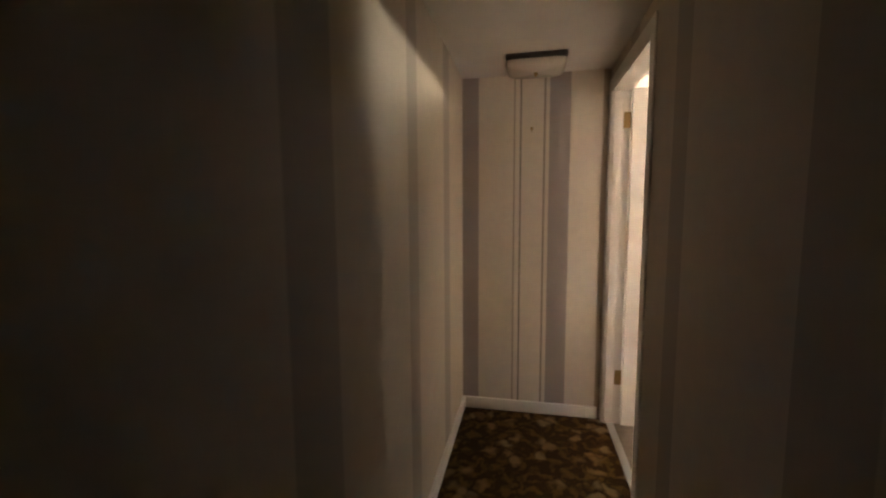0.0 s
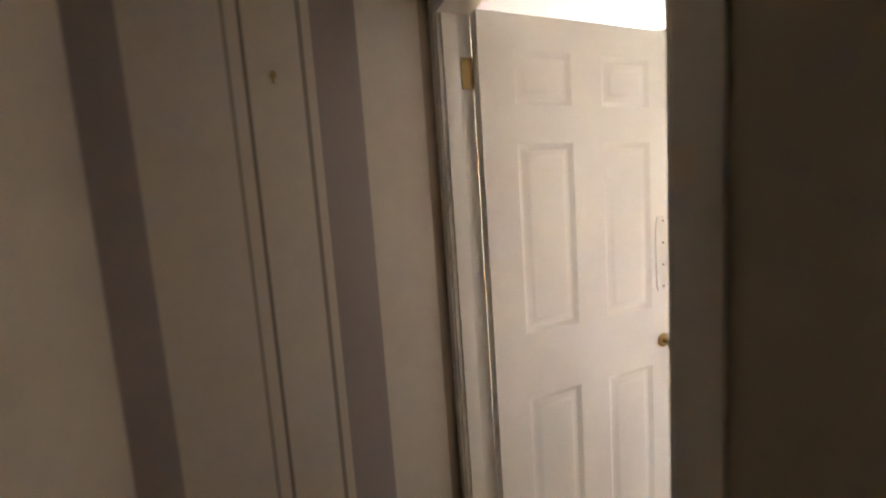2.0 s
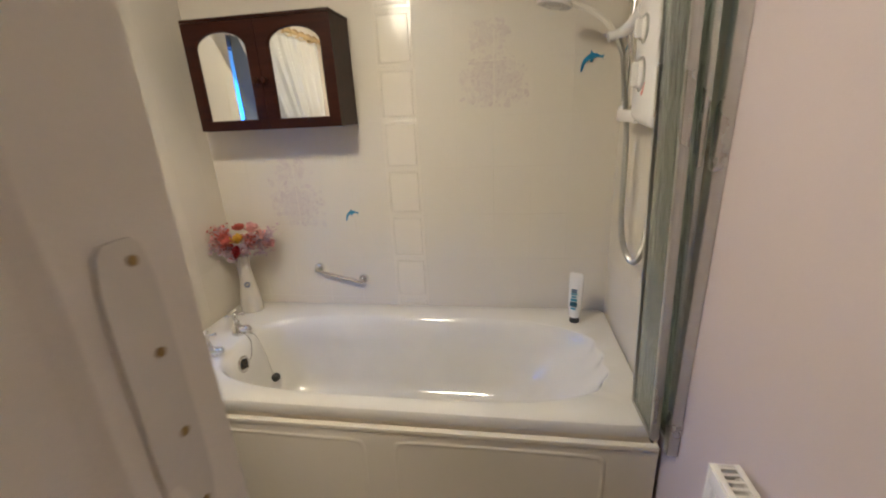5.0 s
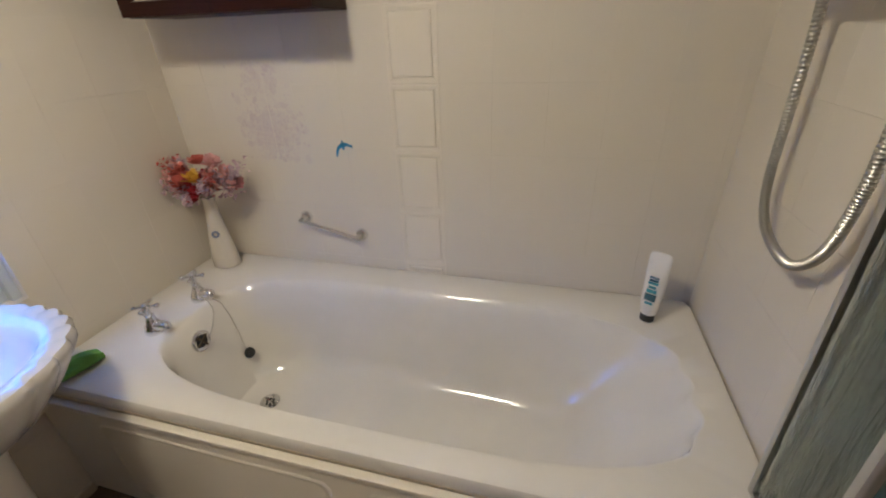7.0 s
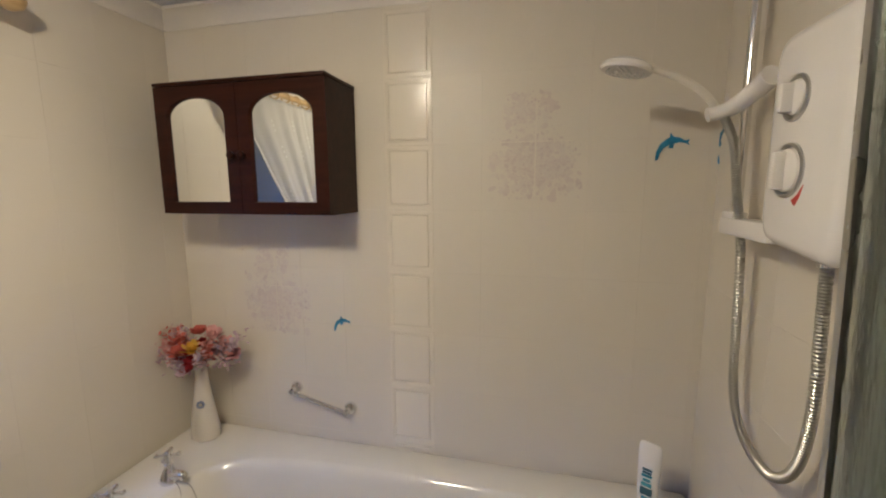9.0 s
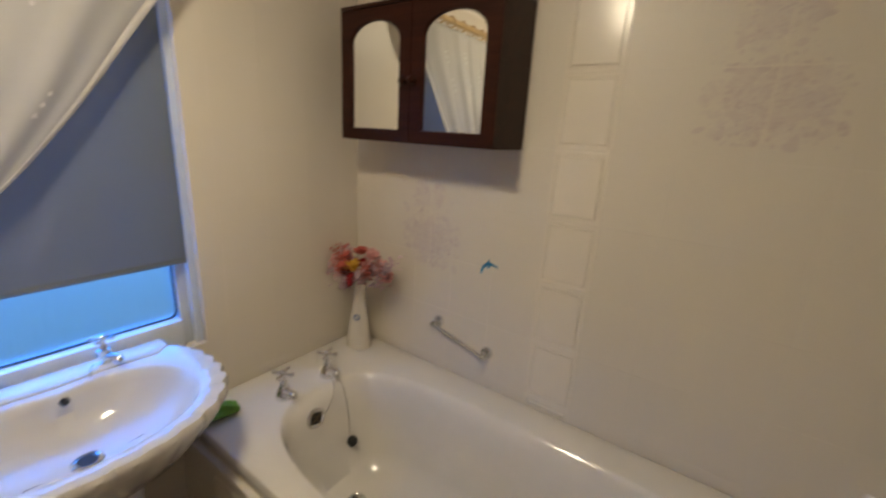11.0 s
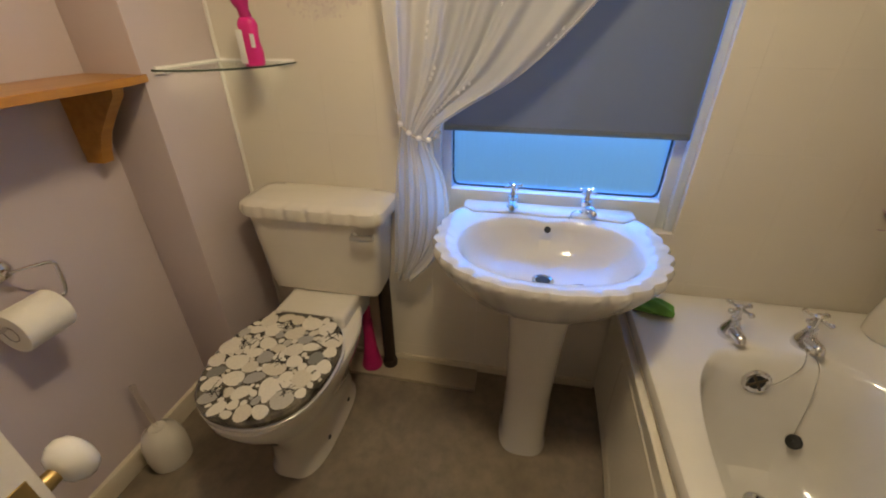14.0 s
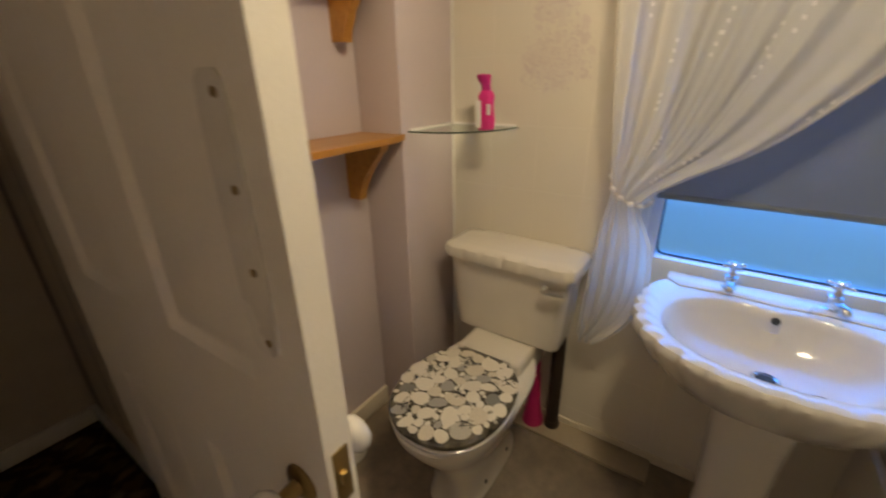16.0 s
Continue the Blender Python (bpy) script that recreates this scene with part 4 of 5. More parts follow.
def toilet():
    t = thing("toilet", "cream ceramic close-coupled toilet with its lid closed", "toilet")
    cy = 0.665
    bm = bmesh.new()
    lo = []
    for z, xf, hw in ((0.445, 0.165, 0.190), (0.452, 0.175, 0.200), (0.50, 0.180, 0.207), (0.735, 0.192, 0.228)):
        lo.append([(x, y, z) for x, y in outline((0.006 + xf) / 2, cy, (xf - 0.006) / 2, hw, 9, 64)])
    rings(bm, lo, True, True, True)
    part("cistern", bm, M_CISTERN, t)
    # lid with a fluted front edge
    bm = bmesh.new()
    lo = []
    for z, grow, flute in ((0.736, -0.006, 0), (0.740, 0.008, 0.6), (0.760, 0.012, 1), (0.778, 0.008, 1), (0.788, -0.006, 0.6), (0.791, -0.03, 0.0)):
        row = []
        for x, y in outline(0.104, cy, 0.098 + grow, 0.238 + grow, 7, 220):
            if x > 0.15:
                x -= flute * 0.0075 * (0.5 + 0.5 * math.cos((y - cy) * 2 * math.pi / 0.076)) ** 6
            row.append((max(x, 0.004), y, z))
        lo.append(row)
    rings(bm, lo, True, True, True)
    part("cistern_lid", bm, M_CISTERN, t)
    bm = bmesh.new()
    lathe(bm, [(0.011, 0), (0.011, 0.006), (0.007, 0.010), (0.006, 0.022)], (0.190, cy + 0.150, 0.700), 14, Euler((0, radians(90), 0)).to_matrix())
    tube(bm, [(0.212, cy + 0.146, 0.700), (0.216, cy + 0.18, 0.703), (0.214, cy + 0.222, 0.708)], lambda u: 0.0085 + 0.003 * u, 10, 4)
    part("flush_lever", bm, M_HOSE, t, "chrome flush lever")
    # pan
    bm = bmesh.new()
    lo = []
    for z, a, c, hw, power in ((0.0, 0.16, 0.585, 0.098, 3.2), (0.012, 0.16, 0.583, 0.097, 3.2), (0.03, 0.17, 0.572, 0.088, 3.0), (0.12, 0.16, 0.575, 0.092, 2.8), (0.20, 0.14, 0.605, 0.112, 2.6),
                              (0.28, 0.12, 0.66, 0.145, 2.5), (0.34, 0.10, 0.70, 0.168, 2.4), (0.375, 0.10, 0.715, 0.178, 2.4), (0.395, 0.10, 0.718, 0.180, 2.4), (0.402, 0.11, 0.71, 0.174, 2.4)):
        lo.append([(x, y, z) for x, y in outline((a + c) / 2, cy, (c - a) / 2, hw, power, 72)])
    rings(bm, lo, True, True, True)
    pan = part("pan", bm, M_CISTERN, t)
    part("shelf", block(0.06, cy - 0.125, 0.33, 0.30, cy + 0.125, 0.446, bevel=0.02, seg=4), M_CISTERN, t)
    for x in (0.30, 0.46):
        bm = bmesh.new()
        lathe(bm, [(0.008, 0), (0.007, 0.004), (0, 0.005)], (x, cy + 0.094, 0.06), 10, Euler((radians(-90), 0, 0)).to_matrix())
        part("screw_cap", bm, M_BLACK, pan)
    # seat and lid
    bm = bmesh.new()
    lo = [[(x, y, z) for x, y in outline(0.495, cy, 0.222 + g, 0.182 + g, 2.3, 72)] for z, g in ((0.404, -0.01), (0.407, 0.0), (0.418, 0.001), (0.422, -0.006))]
    rings(bm, lo, True, True, True)
    part("seat", bm, M_CERAMIC, t)
    bm = bmesh.new()
    lo = [[(max(x, 0.30), y, z) for x, y in outline(0.500, cy, 0.218 + g, 0.180 + g, 2.3, 96)] for z, g in ((0.424, -0.006), (0.427, 0.0), (0.440, 0.0), (0.447, -0.006), (0.4485, -0.014))]
    rings(bm, lo, True, True, True)
    lid = part("lid", bm, surface("resin_lid", (0.115, 0.10, 0.075), 0.16, vary=0.6, grain=140, stain=22, bump=0.03, coat=0.8), t, "glossy resin lid with a grey pebble print")
    rng = random.Random(11)
    bm = bmesh.new()
    placed = []
    for size in (0.031, 0.024, 0.017, 0.011, 0.007):
        for _ in range(1100):
            a, r = rng.uniform(0, 2 * math.pi), math.sqrt(rng.random())
            x, y = 0.497 + 0.216 * r * math.cos(a), cy + 0.178 * r * math.sin(a)
            s = size * rng.uniform(0.8, 1.2)
            if x - s < 0.305 or ((x - 0.497) / (0.217 - s * 0.7)) ** 2 + ((y - cy) / (0.179 - s * 0.7)) ** 2 > 1 or any((x - p) ** 2 + (y - q) ** 2 < (0.80 * (s + o)) ** 2 for p, q, o in placed):
                continue
            placed.append((x, y, s))
            w, e, k0 = rng.uniform(0.68, 1.0), rng.uniform(0, math.pi), rng.uniform(0, 6)
            pts = []
            for k in range(16):
                b2 = 2 * math.pi * k / 16
                rr = s * (1 + 0.07 * math.sin(2 * b2 + k0) + 0.06 * math.sin(3 * b2 + 2 * k0))
                u, v = rr * math.cos(b2), rr * w * math.sin(b2)
                pts.append((x + u * math.cos(e) - v * math.sin(e), y + u * math.sin(e) + v * math.cos(e)))
            z = 0.4487 + 0.0000015 * len(placed)
            mid = [(x + (px - x) * 0.7, y + (py - y) * 0.7) for px, py in pts]
            rings(bm, [[(px, py, z - 0.001) for px, py in pts], [(px, py, z) for px, py in pts], [(px, py, z + 0.0003) for px, py in mid]], True, False, True)
    pale, warm, grey, deep = (0.69, 0.63, 0.51), (0.60, 0.53, 0.41), (0.34, 0.32, 0.28), (0.20, 0.19, 0.17)
    pebbles = part("pebble_print", bm, by_island("pebble_colours", [pale, warm, pale, (0.69, 0.63, 0.52), grey, warm, pale, deep, (0.63, 0.57, 0.46), (0.45, 0.41, 0.34), pale], 0.14, 0.14), lid, "printed pale and grey pebbles")
    pebbles["kind"] = "stuff"
    # dark twig sprigs printed between the pebbles
    for sx, sy in ((0.515, cy + 0.02), (0.64, cy - 0.085), (0.38, cy + 0.125), (0.60, cy + 0.10), (0.37, cy - 0.03), (0.47, cy - 0.11)):
        bm = bmesh.new()
        for k in range(9):
            a, length = rng.uniform(0, math.pi), rng.uniform(0.010, 0.022)
            ox, oy = sx + rng.gauss(0, 0.009), sy + rng.gauss(0, 0.009)
            d, q = Vector((math.cos(a), math.sin(a), 0)) * length, Vector((-math.sin(a), math.cos(a), 0)) * 0.0013
            o = Vector((ox, oy, 0.4493 + 0.00002 * k))
            bm.faces.new([bm.verts.new(p) for p in (o - d - q, o + d - q, o + d + q, o - d + q)])
        part("twig_print", bm, M_TWIG, lid, "dark printed twigs")
    for y in (cy - 0.07, cy + 0.07):
        bm = bmesh.new()
        lathe(bm, [(0.012, -0.02), (0.012, 0.02)], (0.302, y, 0.436), 14, Euler((radians(90), 0, 0)).to_matrix())
        part("lid_hinge", bm, M_CHROME, t)


toilet()

waste_pipe = thing("waste_pipe", "dark waste pipe behind the toilet", "pipe")
bm = bmesh.new()
tube(bm, [(0.052, 0.842, 0.016), (0.052, 0.842, 0.44)], 0.024, 18)
lathe(bm, [(0.030, 0.0), (0.030, 0.02), (0.026, 0.028)], (0.052, 0.842, 0.016), 18)
part("pipe", bm, surface("dark_pipe", (0.035, 0.022, 0.016), 0.6, vary=0.2, spec=0.25), waste_pipe)
plunger = thing("pink_plunger", "pink plastic plunger standing behind the toilet", "plunger")
M_MAGENTA = surface("magenta_plastic", (0.50, 0.015, 0.13), 0.35, vary=0.1, grain=40)
bm = bmesh.new()
lathe(bm, [(0.042, 0.0), (0.043, 0.012), (0.034, 0.05), (0.027, 0.10), (0.022, 0.17), (0.019, 0.24)], (0.072, 0.768, 0.016), 24)
part("cup", bm, M_MAGENTA, plunger)
bm = bmesh.new()
tube(bm, [(0.072, 0.768, 0.25), (0.072, 0.770, 0.44)], 0.016, 14)
part("handle", bm, M_MAGENTA, plunger)


def toilet_brush():
    t = thing("toilet_brush", "white ceramic toilet brush holder with a clear handle", "toilet brush")
    x, y = 0.60, 0.245
    bm = bmesh.new()
    lathe(bm, [(0.054, 0.0), (0.061, 0.006), (0.065, 0.045), (0.062, 0.10), (0.050, 0.138), (0.030, 0.152), (0.025, 0.160), (0.018, 0.156)], (x, y, 0), 28)
    part("pot", bm, M_CISTERN, t)
    bm = bmesh.new()
    tube(bm, [(x, y, 0.13), (x - 0.012, y - 0.03, 0.31)], 0.007, 12)
    bmesh.ops.create_uvsphere(bm, u_segments=14, v_segments=10, radius=0.011, matrix=Matrix.Translation((x - 0.013, y - 0.031, 0.318)))
    part("handle", bm, M_CRYSTAL, t, "clear acrylic handle")


toilet_brush()


def paper_holder():
    t = thing("toilet_paper_holder", "chrome toilet paper holder on the lavender wall", "paper holder")
    bm = bmesh.new()
    lathe(bm, [(0.030, 0), (0.030, 0.006), (0.026, 0.016), (0.018, 0.024), (0.008, 0.026), (0.007, 0.045)], (0.690, WALL_S, 0.80), 26, Euler((radians(-90), 0, 0)).to_matrix())
    part("mount", bm, M_CHROME, t)
    bm = bmesh.new()
    tube(bm, [(0.690, WALL_S + 0.04, 0.80), (0.655, WALL_S + 0.070, 0.803), (0.628, WALL_S + 0.082, 0.798), (0.625, WALL_S + 0.085, 0.775), (0.632, WALL_S + 0.085, 0.722), (0.66, WALL_S + 0.085, 0.712), (0.80, WALL_S + 0.085, 0.712)], 0.0045, 10, 4)
    part("arm", bm, M_CHROME, t)
    r = thing("toilet_roll", "nearly full white toilet roll on its holder", "toilet roll")
    bm = bmesh.new()
    turn = Euler((0, radians(90), 0)).to_matrix()
    c = (0.665, WALL_S + 0.085, 0.694)
    lathe(bm, [(0.021, 0.0), (0.050, 0.0), (0.052, 0.003), (0.052, 0.099), (0.050, 0.102), (0.021, 0.102)], c, 40, turn)
    part("paper", bm, surface("soft_paper", (0.80, 0.75, 0.66), 0.95, vary=0.04, grain=300, bump=0.4), r)
    bm = bmesh.new()
    rings(bm, [[(x, c[1] + q * math.cos(a), c[2] + q * math.sin(a)) for a in [2 * math.pi * k / 24 for k in range(24)]] for x, q in ((c[0] - 0.001, 0.021), (c[0] + 0.103, 0.021), (c[0] + 0.103, 0.0195), (c[0] - 0.001, 0.0195))])
    part("core", bm, surface("cardboard", (0.16, 0.10, 0.07), 0.9), r, "brown cardboard core")


paper_holder()


def wall_shelf(z):
    s = thing("wall_shelf", "varnished orange pine shelf on triangular brackets", "shelf", "pine shelves")
    y0, y1 = WALL_S, WALL_S + 0.205
    loop = [(0.97, y0), (0.97, y1 - 0.01), (0.96, y1), (0.42, y1), (0.37, y1 - 0.003), (0.33, y1 - 0.009), (0.296, y1 - 0.018), (0.288, y1 - 0.022), (0.288, BOX_Y + 0.001), (BOX_X + 0.001, BOX_Y + 0.001), (BOX_X + 0.001, y0)]
    bm = bmesh.new()
    prism(bm, loop, 0.0, 0.019)
    board = part("board", bm, M_PINE, s)
    bv = board.modifiers.new("soft_edges", "BEVEL")
    bv.width, bv.segments, bv.limit_method = 0.004, 2, "ANGLE"
    for x in (0.372, 0.88):
        bm = bmesh.new()
        prof = [(y0, -0.001), (y1 - 0.035, -0.001), (y1 - 0.040, -0.022), (y0 + 0.125, -0.066), (y0 + 0.085, -0.115), (y0 + 0.062, -0.160), (y0 + 0.052, -0.196), (y0, -0.196)]
        prism(bm, prof, x - 0.016, x + 0.016, "x")
        part("bracket", bm, M_PINE, s)
    s.location = (0, 0, z)
    return s


low = wall_shelf(1.155)
copy_thing(low, pose(0, 0, 1.64))


def glass_shelf():
    s = thing("corner_glass_shelf", "quarter-round glass corner shelf above the cistern", "shelf")
    bm = bmesh.new()
    r = 0.268
    loop = [(0.002, BOX_Y + 0.002)] + [(0.002 + r * math.cos(a) ** 0.9, BOX_Y + 0.002 + r * math.sin(a) ** 0.9) for a in [math.pi / 2 * k / 20 for k in range(21)]]
    prism(bm, loop, 1.176, 1.182)
    part("glass", bm, M_SHELF_GLASS, s).visible_shadow = False
    bm = bmesh.new()
    rings(bm, [[(x, y, 1.1765) for x, y in loop[1:]], [(x, y, 1.1815) for x, y in loop[1:]]], False)
    edge = part("polished_edge", bm, surface("dark_glass_edge", (0.05, 0.07, 0.05), 0.2, vary=0.1), s, "dark green polished edge")
    edge.modifiers.new("thickness", "SOLIDIFY").thickness = 0.0008
    part("wall_channel", block(0.002, BOX_Y + 0.012, 1.171, 0.012, BOX_Y + 0.262, 1.188, bevel=0.002), M_PLASTIC, s, "white wall channel")
    part("wall_channel", block(0.012, BOX_Y + 0.001, 1.171, 0.262, BOX_Y + 0.011, 1.188, bevel=0.002), M_PLASTIC, s, "white wall channel")
    for x, y in ((0.016, BOX_Y + 0.235), (0.235, BOX_Y + 0.016)):
        part("clip", block(x - 0.006, y - 0.006, 1.168, x + 0.006, y + 0.006, 1.1765, bevel=0.002), M_PLASTIC, s)


glass_shelf()


def pink_bottle():
    b = thing("pink_trigger_bottle", "bright pink plastic bottle with a white label", "bottle")
    x, y, z = 0.115, 0.545, 1.182
    bm = bmesh.new()
    lo = []
    for h, a, c in ((0.0, 0.018, 0.026), (0.004, 0.020, 0.028), (0.03, 0.020, 0.029), (0.055, 0.017, 0.025), (0.075, 0.017, 0.024), (0.10, 0.019, 0.027), (0.112, 0.016, 0.022), (0.118, 0.012, 0.014)):
        lo.append([(p, q, z + h) for p, q in outline(x, y, a, c, 2.6, 28)])
    rings(bm, lo, True, True, True)
    part("body", bm, surface("pink_plastic", (0.70, 0.025, 0.22), 0.3, vary=0.06, grain=40), b)
    bm = bmesh.new()
    lo = []
    for h, lean, r in ((0.116, 0.0, 0.013), (0.120, 0.0, 0.016), (0.136, -0.004, 0.015), (0.146, -0.008, 0.018), (0.156, -0.010, 0.021), (0.164, -0.010, 0.019), (0.166, -0.010, 0.010)):
        lo.append([(p, q + lean, z + h) for p, q in outline(x, y, r * 0.9, r * (1.15 if h > 0.14 else 1.0), 2.2, 22)])
    rings(bm, lo, True, True, True)
    part("cap", bm, surface("deep_pink_plastic", (0.45, 0.012, 0.16), 0.35, vary=0.08), b)
    bm = block(x + 0.0195, y - 0.027, z + 0.004, x + 0.0215, y - 0.008, z + 0.088, bevel=0.0008)
    part("label", bm, M_PLASTIC, b, "white paper label")
    part("label", block(x + 0.0185, y + 0.012, z + 0.045, x + 0.0205, y + 0.025, z + 0.078, bevel=0.0008), M_PLASTIC, b, "white paper label")


pink_bottle()


# ---- mirror cabinet ----
def cabinet():
    c = thing("mirror_cabinet", "dark mahogany wall cabinet with two arched mirror doors", "cabinet")
    x0, x1, y0, y1, z0, z1 = 0.150, 0.772, 2.275, WALL_N - 0.008, 1.392, 1.810
    bm = bmesh.new()
    box(bm, x0, y0 + 0.02, z0, x0 + 0.016, y1, z1)
    box(bm, x1 - 0.016, y0 + 0.02, z0, x1, y1, z1)
    box(bm, x0 + 0.016, y0 + 0.02, z0, x1 - 0.016, y1, z0 + 0.016)
    box(bm, x0 + 0.016, y0 + 0.02, z1 - 0.016, x1 - 0.016, y1, z1)
    box(bm, x0 + 0.016, y1 - 0.006, z0 + 0.016, x1 - 0.016, y1, z1 - 0.016)
    part("body", bm, M_MAHOGANY, c)
    part("cornice", block(x0 - 0.003, y0 - 0.003, z1 - 0.002, x1 + 0.003, y1, z1 + 0.010, bevel=0.003), M_MAHOGANY, c)
    mid = (x0 + x1) / 2
    for a, b, knob in ((x0 - 0.003, mid - 0.001, 1), (mid + 0.001, x1 + 0.003, -1)):
        w, n = b - a, 24
        ia, ib, lo, spring, rise = a + 0.05, b - 0.05, z0 + 0.042, z1 - 0.105, 0.062
        arch = [(ia, lo), (ib, lo), (ib, spring)] + [((ia + ib) / 2 + (ib - ia) / 2 * math.cos(math.pi * k / n), spring + rise * math.sin(math.pi * k / n)) for k in range(1, n)] + [(ia, spring)]
        # outer loop with the same count, pushed out to the door's edge
        mx, mz = (ia + ib) / 2, (lo + spring) / 2
        outer = []
        for px, pz in arch:
            if (px, pz) == (ia, lo):
                outer.append((a, z0 + 0.002))
            elif (px, pz) == (ib, lo):
                outer.append((b, z0 + 0.002))
            elif pz <= spring and px > mx:
                outer.append((b, z1 - 0.004))
            elif pz <= spring:
                outer.append((a, z1 - 0.004))
            else:
                outer.append((a + (px - ia) / (ib - ia) * (b - a), z1 - 0.004))
        bm = bmesh.new()
        f, k2 = y0, y0 + 0.018
        inner2 = [((px - mx) * 1.05 + mx, (pz - mz) * 1.02 + mz) for px, pz in arch]
        rings(bm, [[(p, k2, q) for p, q in outer], [(p, f, q) for p, q in outer], [(p, f, q) for p, q in inner2], [(p, f + 0.006, q) for p, q in arch], [(p, k2, q) for p, q in arch]])
        door = part("door", bm, M_MAHOGANY, c)
        bm = bmesh.new()
        prism(bm, [((px - mx) * 1.03 + mx, (pz - mz) * 1.02 + mz) for px, pz in arch], f + 0.009, f + 0.012, "y")
        part("mirror", bm, M_MIRROR, door, "arched mirror glass")
        bm = bmesh.new()
        kx = b - 0.018 if knob > 0 else a + 0.018
        lathe(bm, [(0.006, 0), (0.006, 0.008), (0.012, 0.013), (0.013, 0.02), (0.008, 0.025), (0, 0.026)], (kx, f, z0 + 0.19), 18, Euler((radians(90), 0, 0)).to_matrix())
        part("knob", bm, M_MAHOGANY, door)


cabinet()


# ---- grab rail ----
def grab_rail():
    g = thing("grab_rail", "short slanted chrome grab rail on the tiles", "grab rail")
    a, b = Vector((0.485, WALL_N - 0.008, 0.695)), Vector((0.715, WALL_N - 0.008, 0.637))
    for p in (a, b):
        bm = bmesh.new()
        lathe(bm, [(0.024, 0), (0.024, 0.006), (0.020, 0.012), (0.012, 0.014), (0.011, 0.034), (0.013, 0.042), (0.010, 0.048), (0, 0.05)], p, 22, Euler((radians(90), 0, 0)).to_matrix())
        part("mount", bm, M_CHROME, g)
    bm = bmesh.new()
    d = Vector((0, -0.036, -0.012))
    tube(bm, [a + d * 0.8, b + d * 0.8], 0.0075, 14)
    part("bar", bm, M_CHROME, g)


grab_rail()


# ---- vase with flowers ----
def vase():
    v = thing("flower_vase", "slim cream vase with pink and red artificial flowers", "vase")
    x, y = 0.130, 2.372
    bm = bmesh.new()
    lo = []
    for h, r, lean in ((0, 0.044, 0), (0.004, 0.048, 0), (0.05, 0.047, 0), (0.12, 0.038, 0.002), (0.19, 0.028, 0.006), (0.25, 0.0215, 0.010), (0.285, 0.021, 0.012), (0.30, 0.0245, 0.013), (0.299, 0.019, 0.013), (0.27, 0.017, 0.012)):
        lo.append([(x + lean * 0.5 + 1.18 * r * math.cos(a), y + 1.1 * r * math.sin(a) * 0.9, DECK + h) for a in [2 * math.pi * k / 36 for k in range(36)]])
    rings(bm, lo, True, True, True)
    part("vase_body", bm, M_CISTERN, v)
    motif = bmesh.new()
    c = Vector((x + 0.022, y - 0.0335, DECK + 0.155))
    n = Vector((0.5, -0.86, 0.12)).normalized()
    s = n.cross(Vector((0, 0, 1))).normalized()
    w = s.cross(n)
    for k in range(8):
        a = 2 * math.pi * k / 8
        q = c + n * 0.004 + (s * math.cos(a) + w * math.sin(a)) * 0.011
        bmesh.ops.create_icosphere(motif, subdivisions=1, radius=0.0052, matrix=Matrix.Translation(q))
    part("painted_flower", motif, surface("blue_glaze", (0.26, 0.30, 0.42), 0.25), v, "small blue painted flower")
    rng = random.Random(7)
    top = Vector((x + 0.012, y, DECK + 0.30))

    def petal(bm, base, out, size, curl):
        side = out.cross(Vector((rng.uniform(-.3, .3), rng.uniform(-.3, .3), 1))).normalized()
        up = side.cross(out).normalized()
        rows = []
        for u, wd in ((0, 0.25), (0.35, 0.8), (0.7, 1.0), (1.0, 0.55)):
            mid = base + out * size * u + up * size * curl * u * u
            rows.append([mid - side * size * wd * 0.45, mid + up * size * -0.08, mid + side * size * wd * 0.45])
        rings(bm, rows, False)

    def bloom(name, at, size, petals, layers, material, label):
        bm = bmesh.new()
        axis = (at - (top + Vector((0, 0.02, -0.05)))).normalized()
        side = axis.orthogonal().normalized()
        other = axis.cross(side)
        for layer in range(layers):
            for k in range(petals):
                a = 2 * math.pi * (k + 0.5 * layer) / petals + rng.uniform(-0.2, 0.2)
                lean = 0.25 + 0.55 * layer / max(1, layers)
                out = ((side * math.cos(a) + other * math.sin(a)) * (1 - lean) + axis * lean).normalized()
                petal(bm, at, out, size * (1 - 0.22 * layer) * rng.uniform(0.85, 1.1), 0.35)
        part(name, bm, material, v, label)
    reds, pinks, corals = [surface(n2, c2, 0.7, vary=0.2, grain=120, stain=30) for n2, c2 in (("red_petal", (0.42, 0.02, 0.03)), ("pink_petal", (0.74, 0.38, 0.36)), ("coral_petal", (0.60, 0.14, 0.11)))]
    yellow, mauve = surface("yellow_petal", (0.72, 0.42, 0.06), 0.7, vary=0.15), surface("mauve_petal", (0.60, 0.44, 0.50), 0.75, vary=0.2, stain=30)
    for dx, dy, dz, size, m, label in ((0.0, -0.03, 0.012, 0.03, reds, "red flower"), (0.02, -0.035, 0.035, 0.03, reds, "red flower"), (-0.03, -0.02, 0.045, 0.032, reds, "red flower"), (-0.012, -0.04, 0.07, 0.034, corals, "coral flower"),
                                       (0.03, -0.04, 0.085, 0.032, yellow, "yellow flower"), (0.06, -0.02, 0.075, 0.036, pinks, "pink flower"), (-0.05, -0.01, 0.085, 0.034, corals, "coral flower"),
                                       (0.095, -0.005, 0.09, 0.034, pinks, "pink flower"), (0.01, 0.0, 0.12, 0.034, corals, "coral flower"), (0.07, -0.01, 0.12, 0.036, pinks, "pink flower"), (-0.02, 0.015, 0.06, 0.034, reds, "red flower"), (0.115, 0.0, 0.055, 0.03, pinks, "pink flower")):
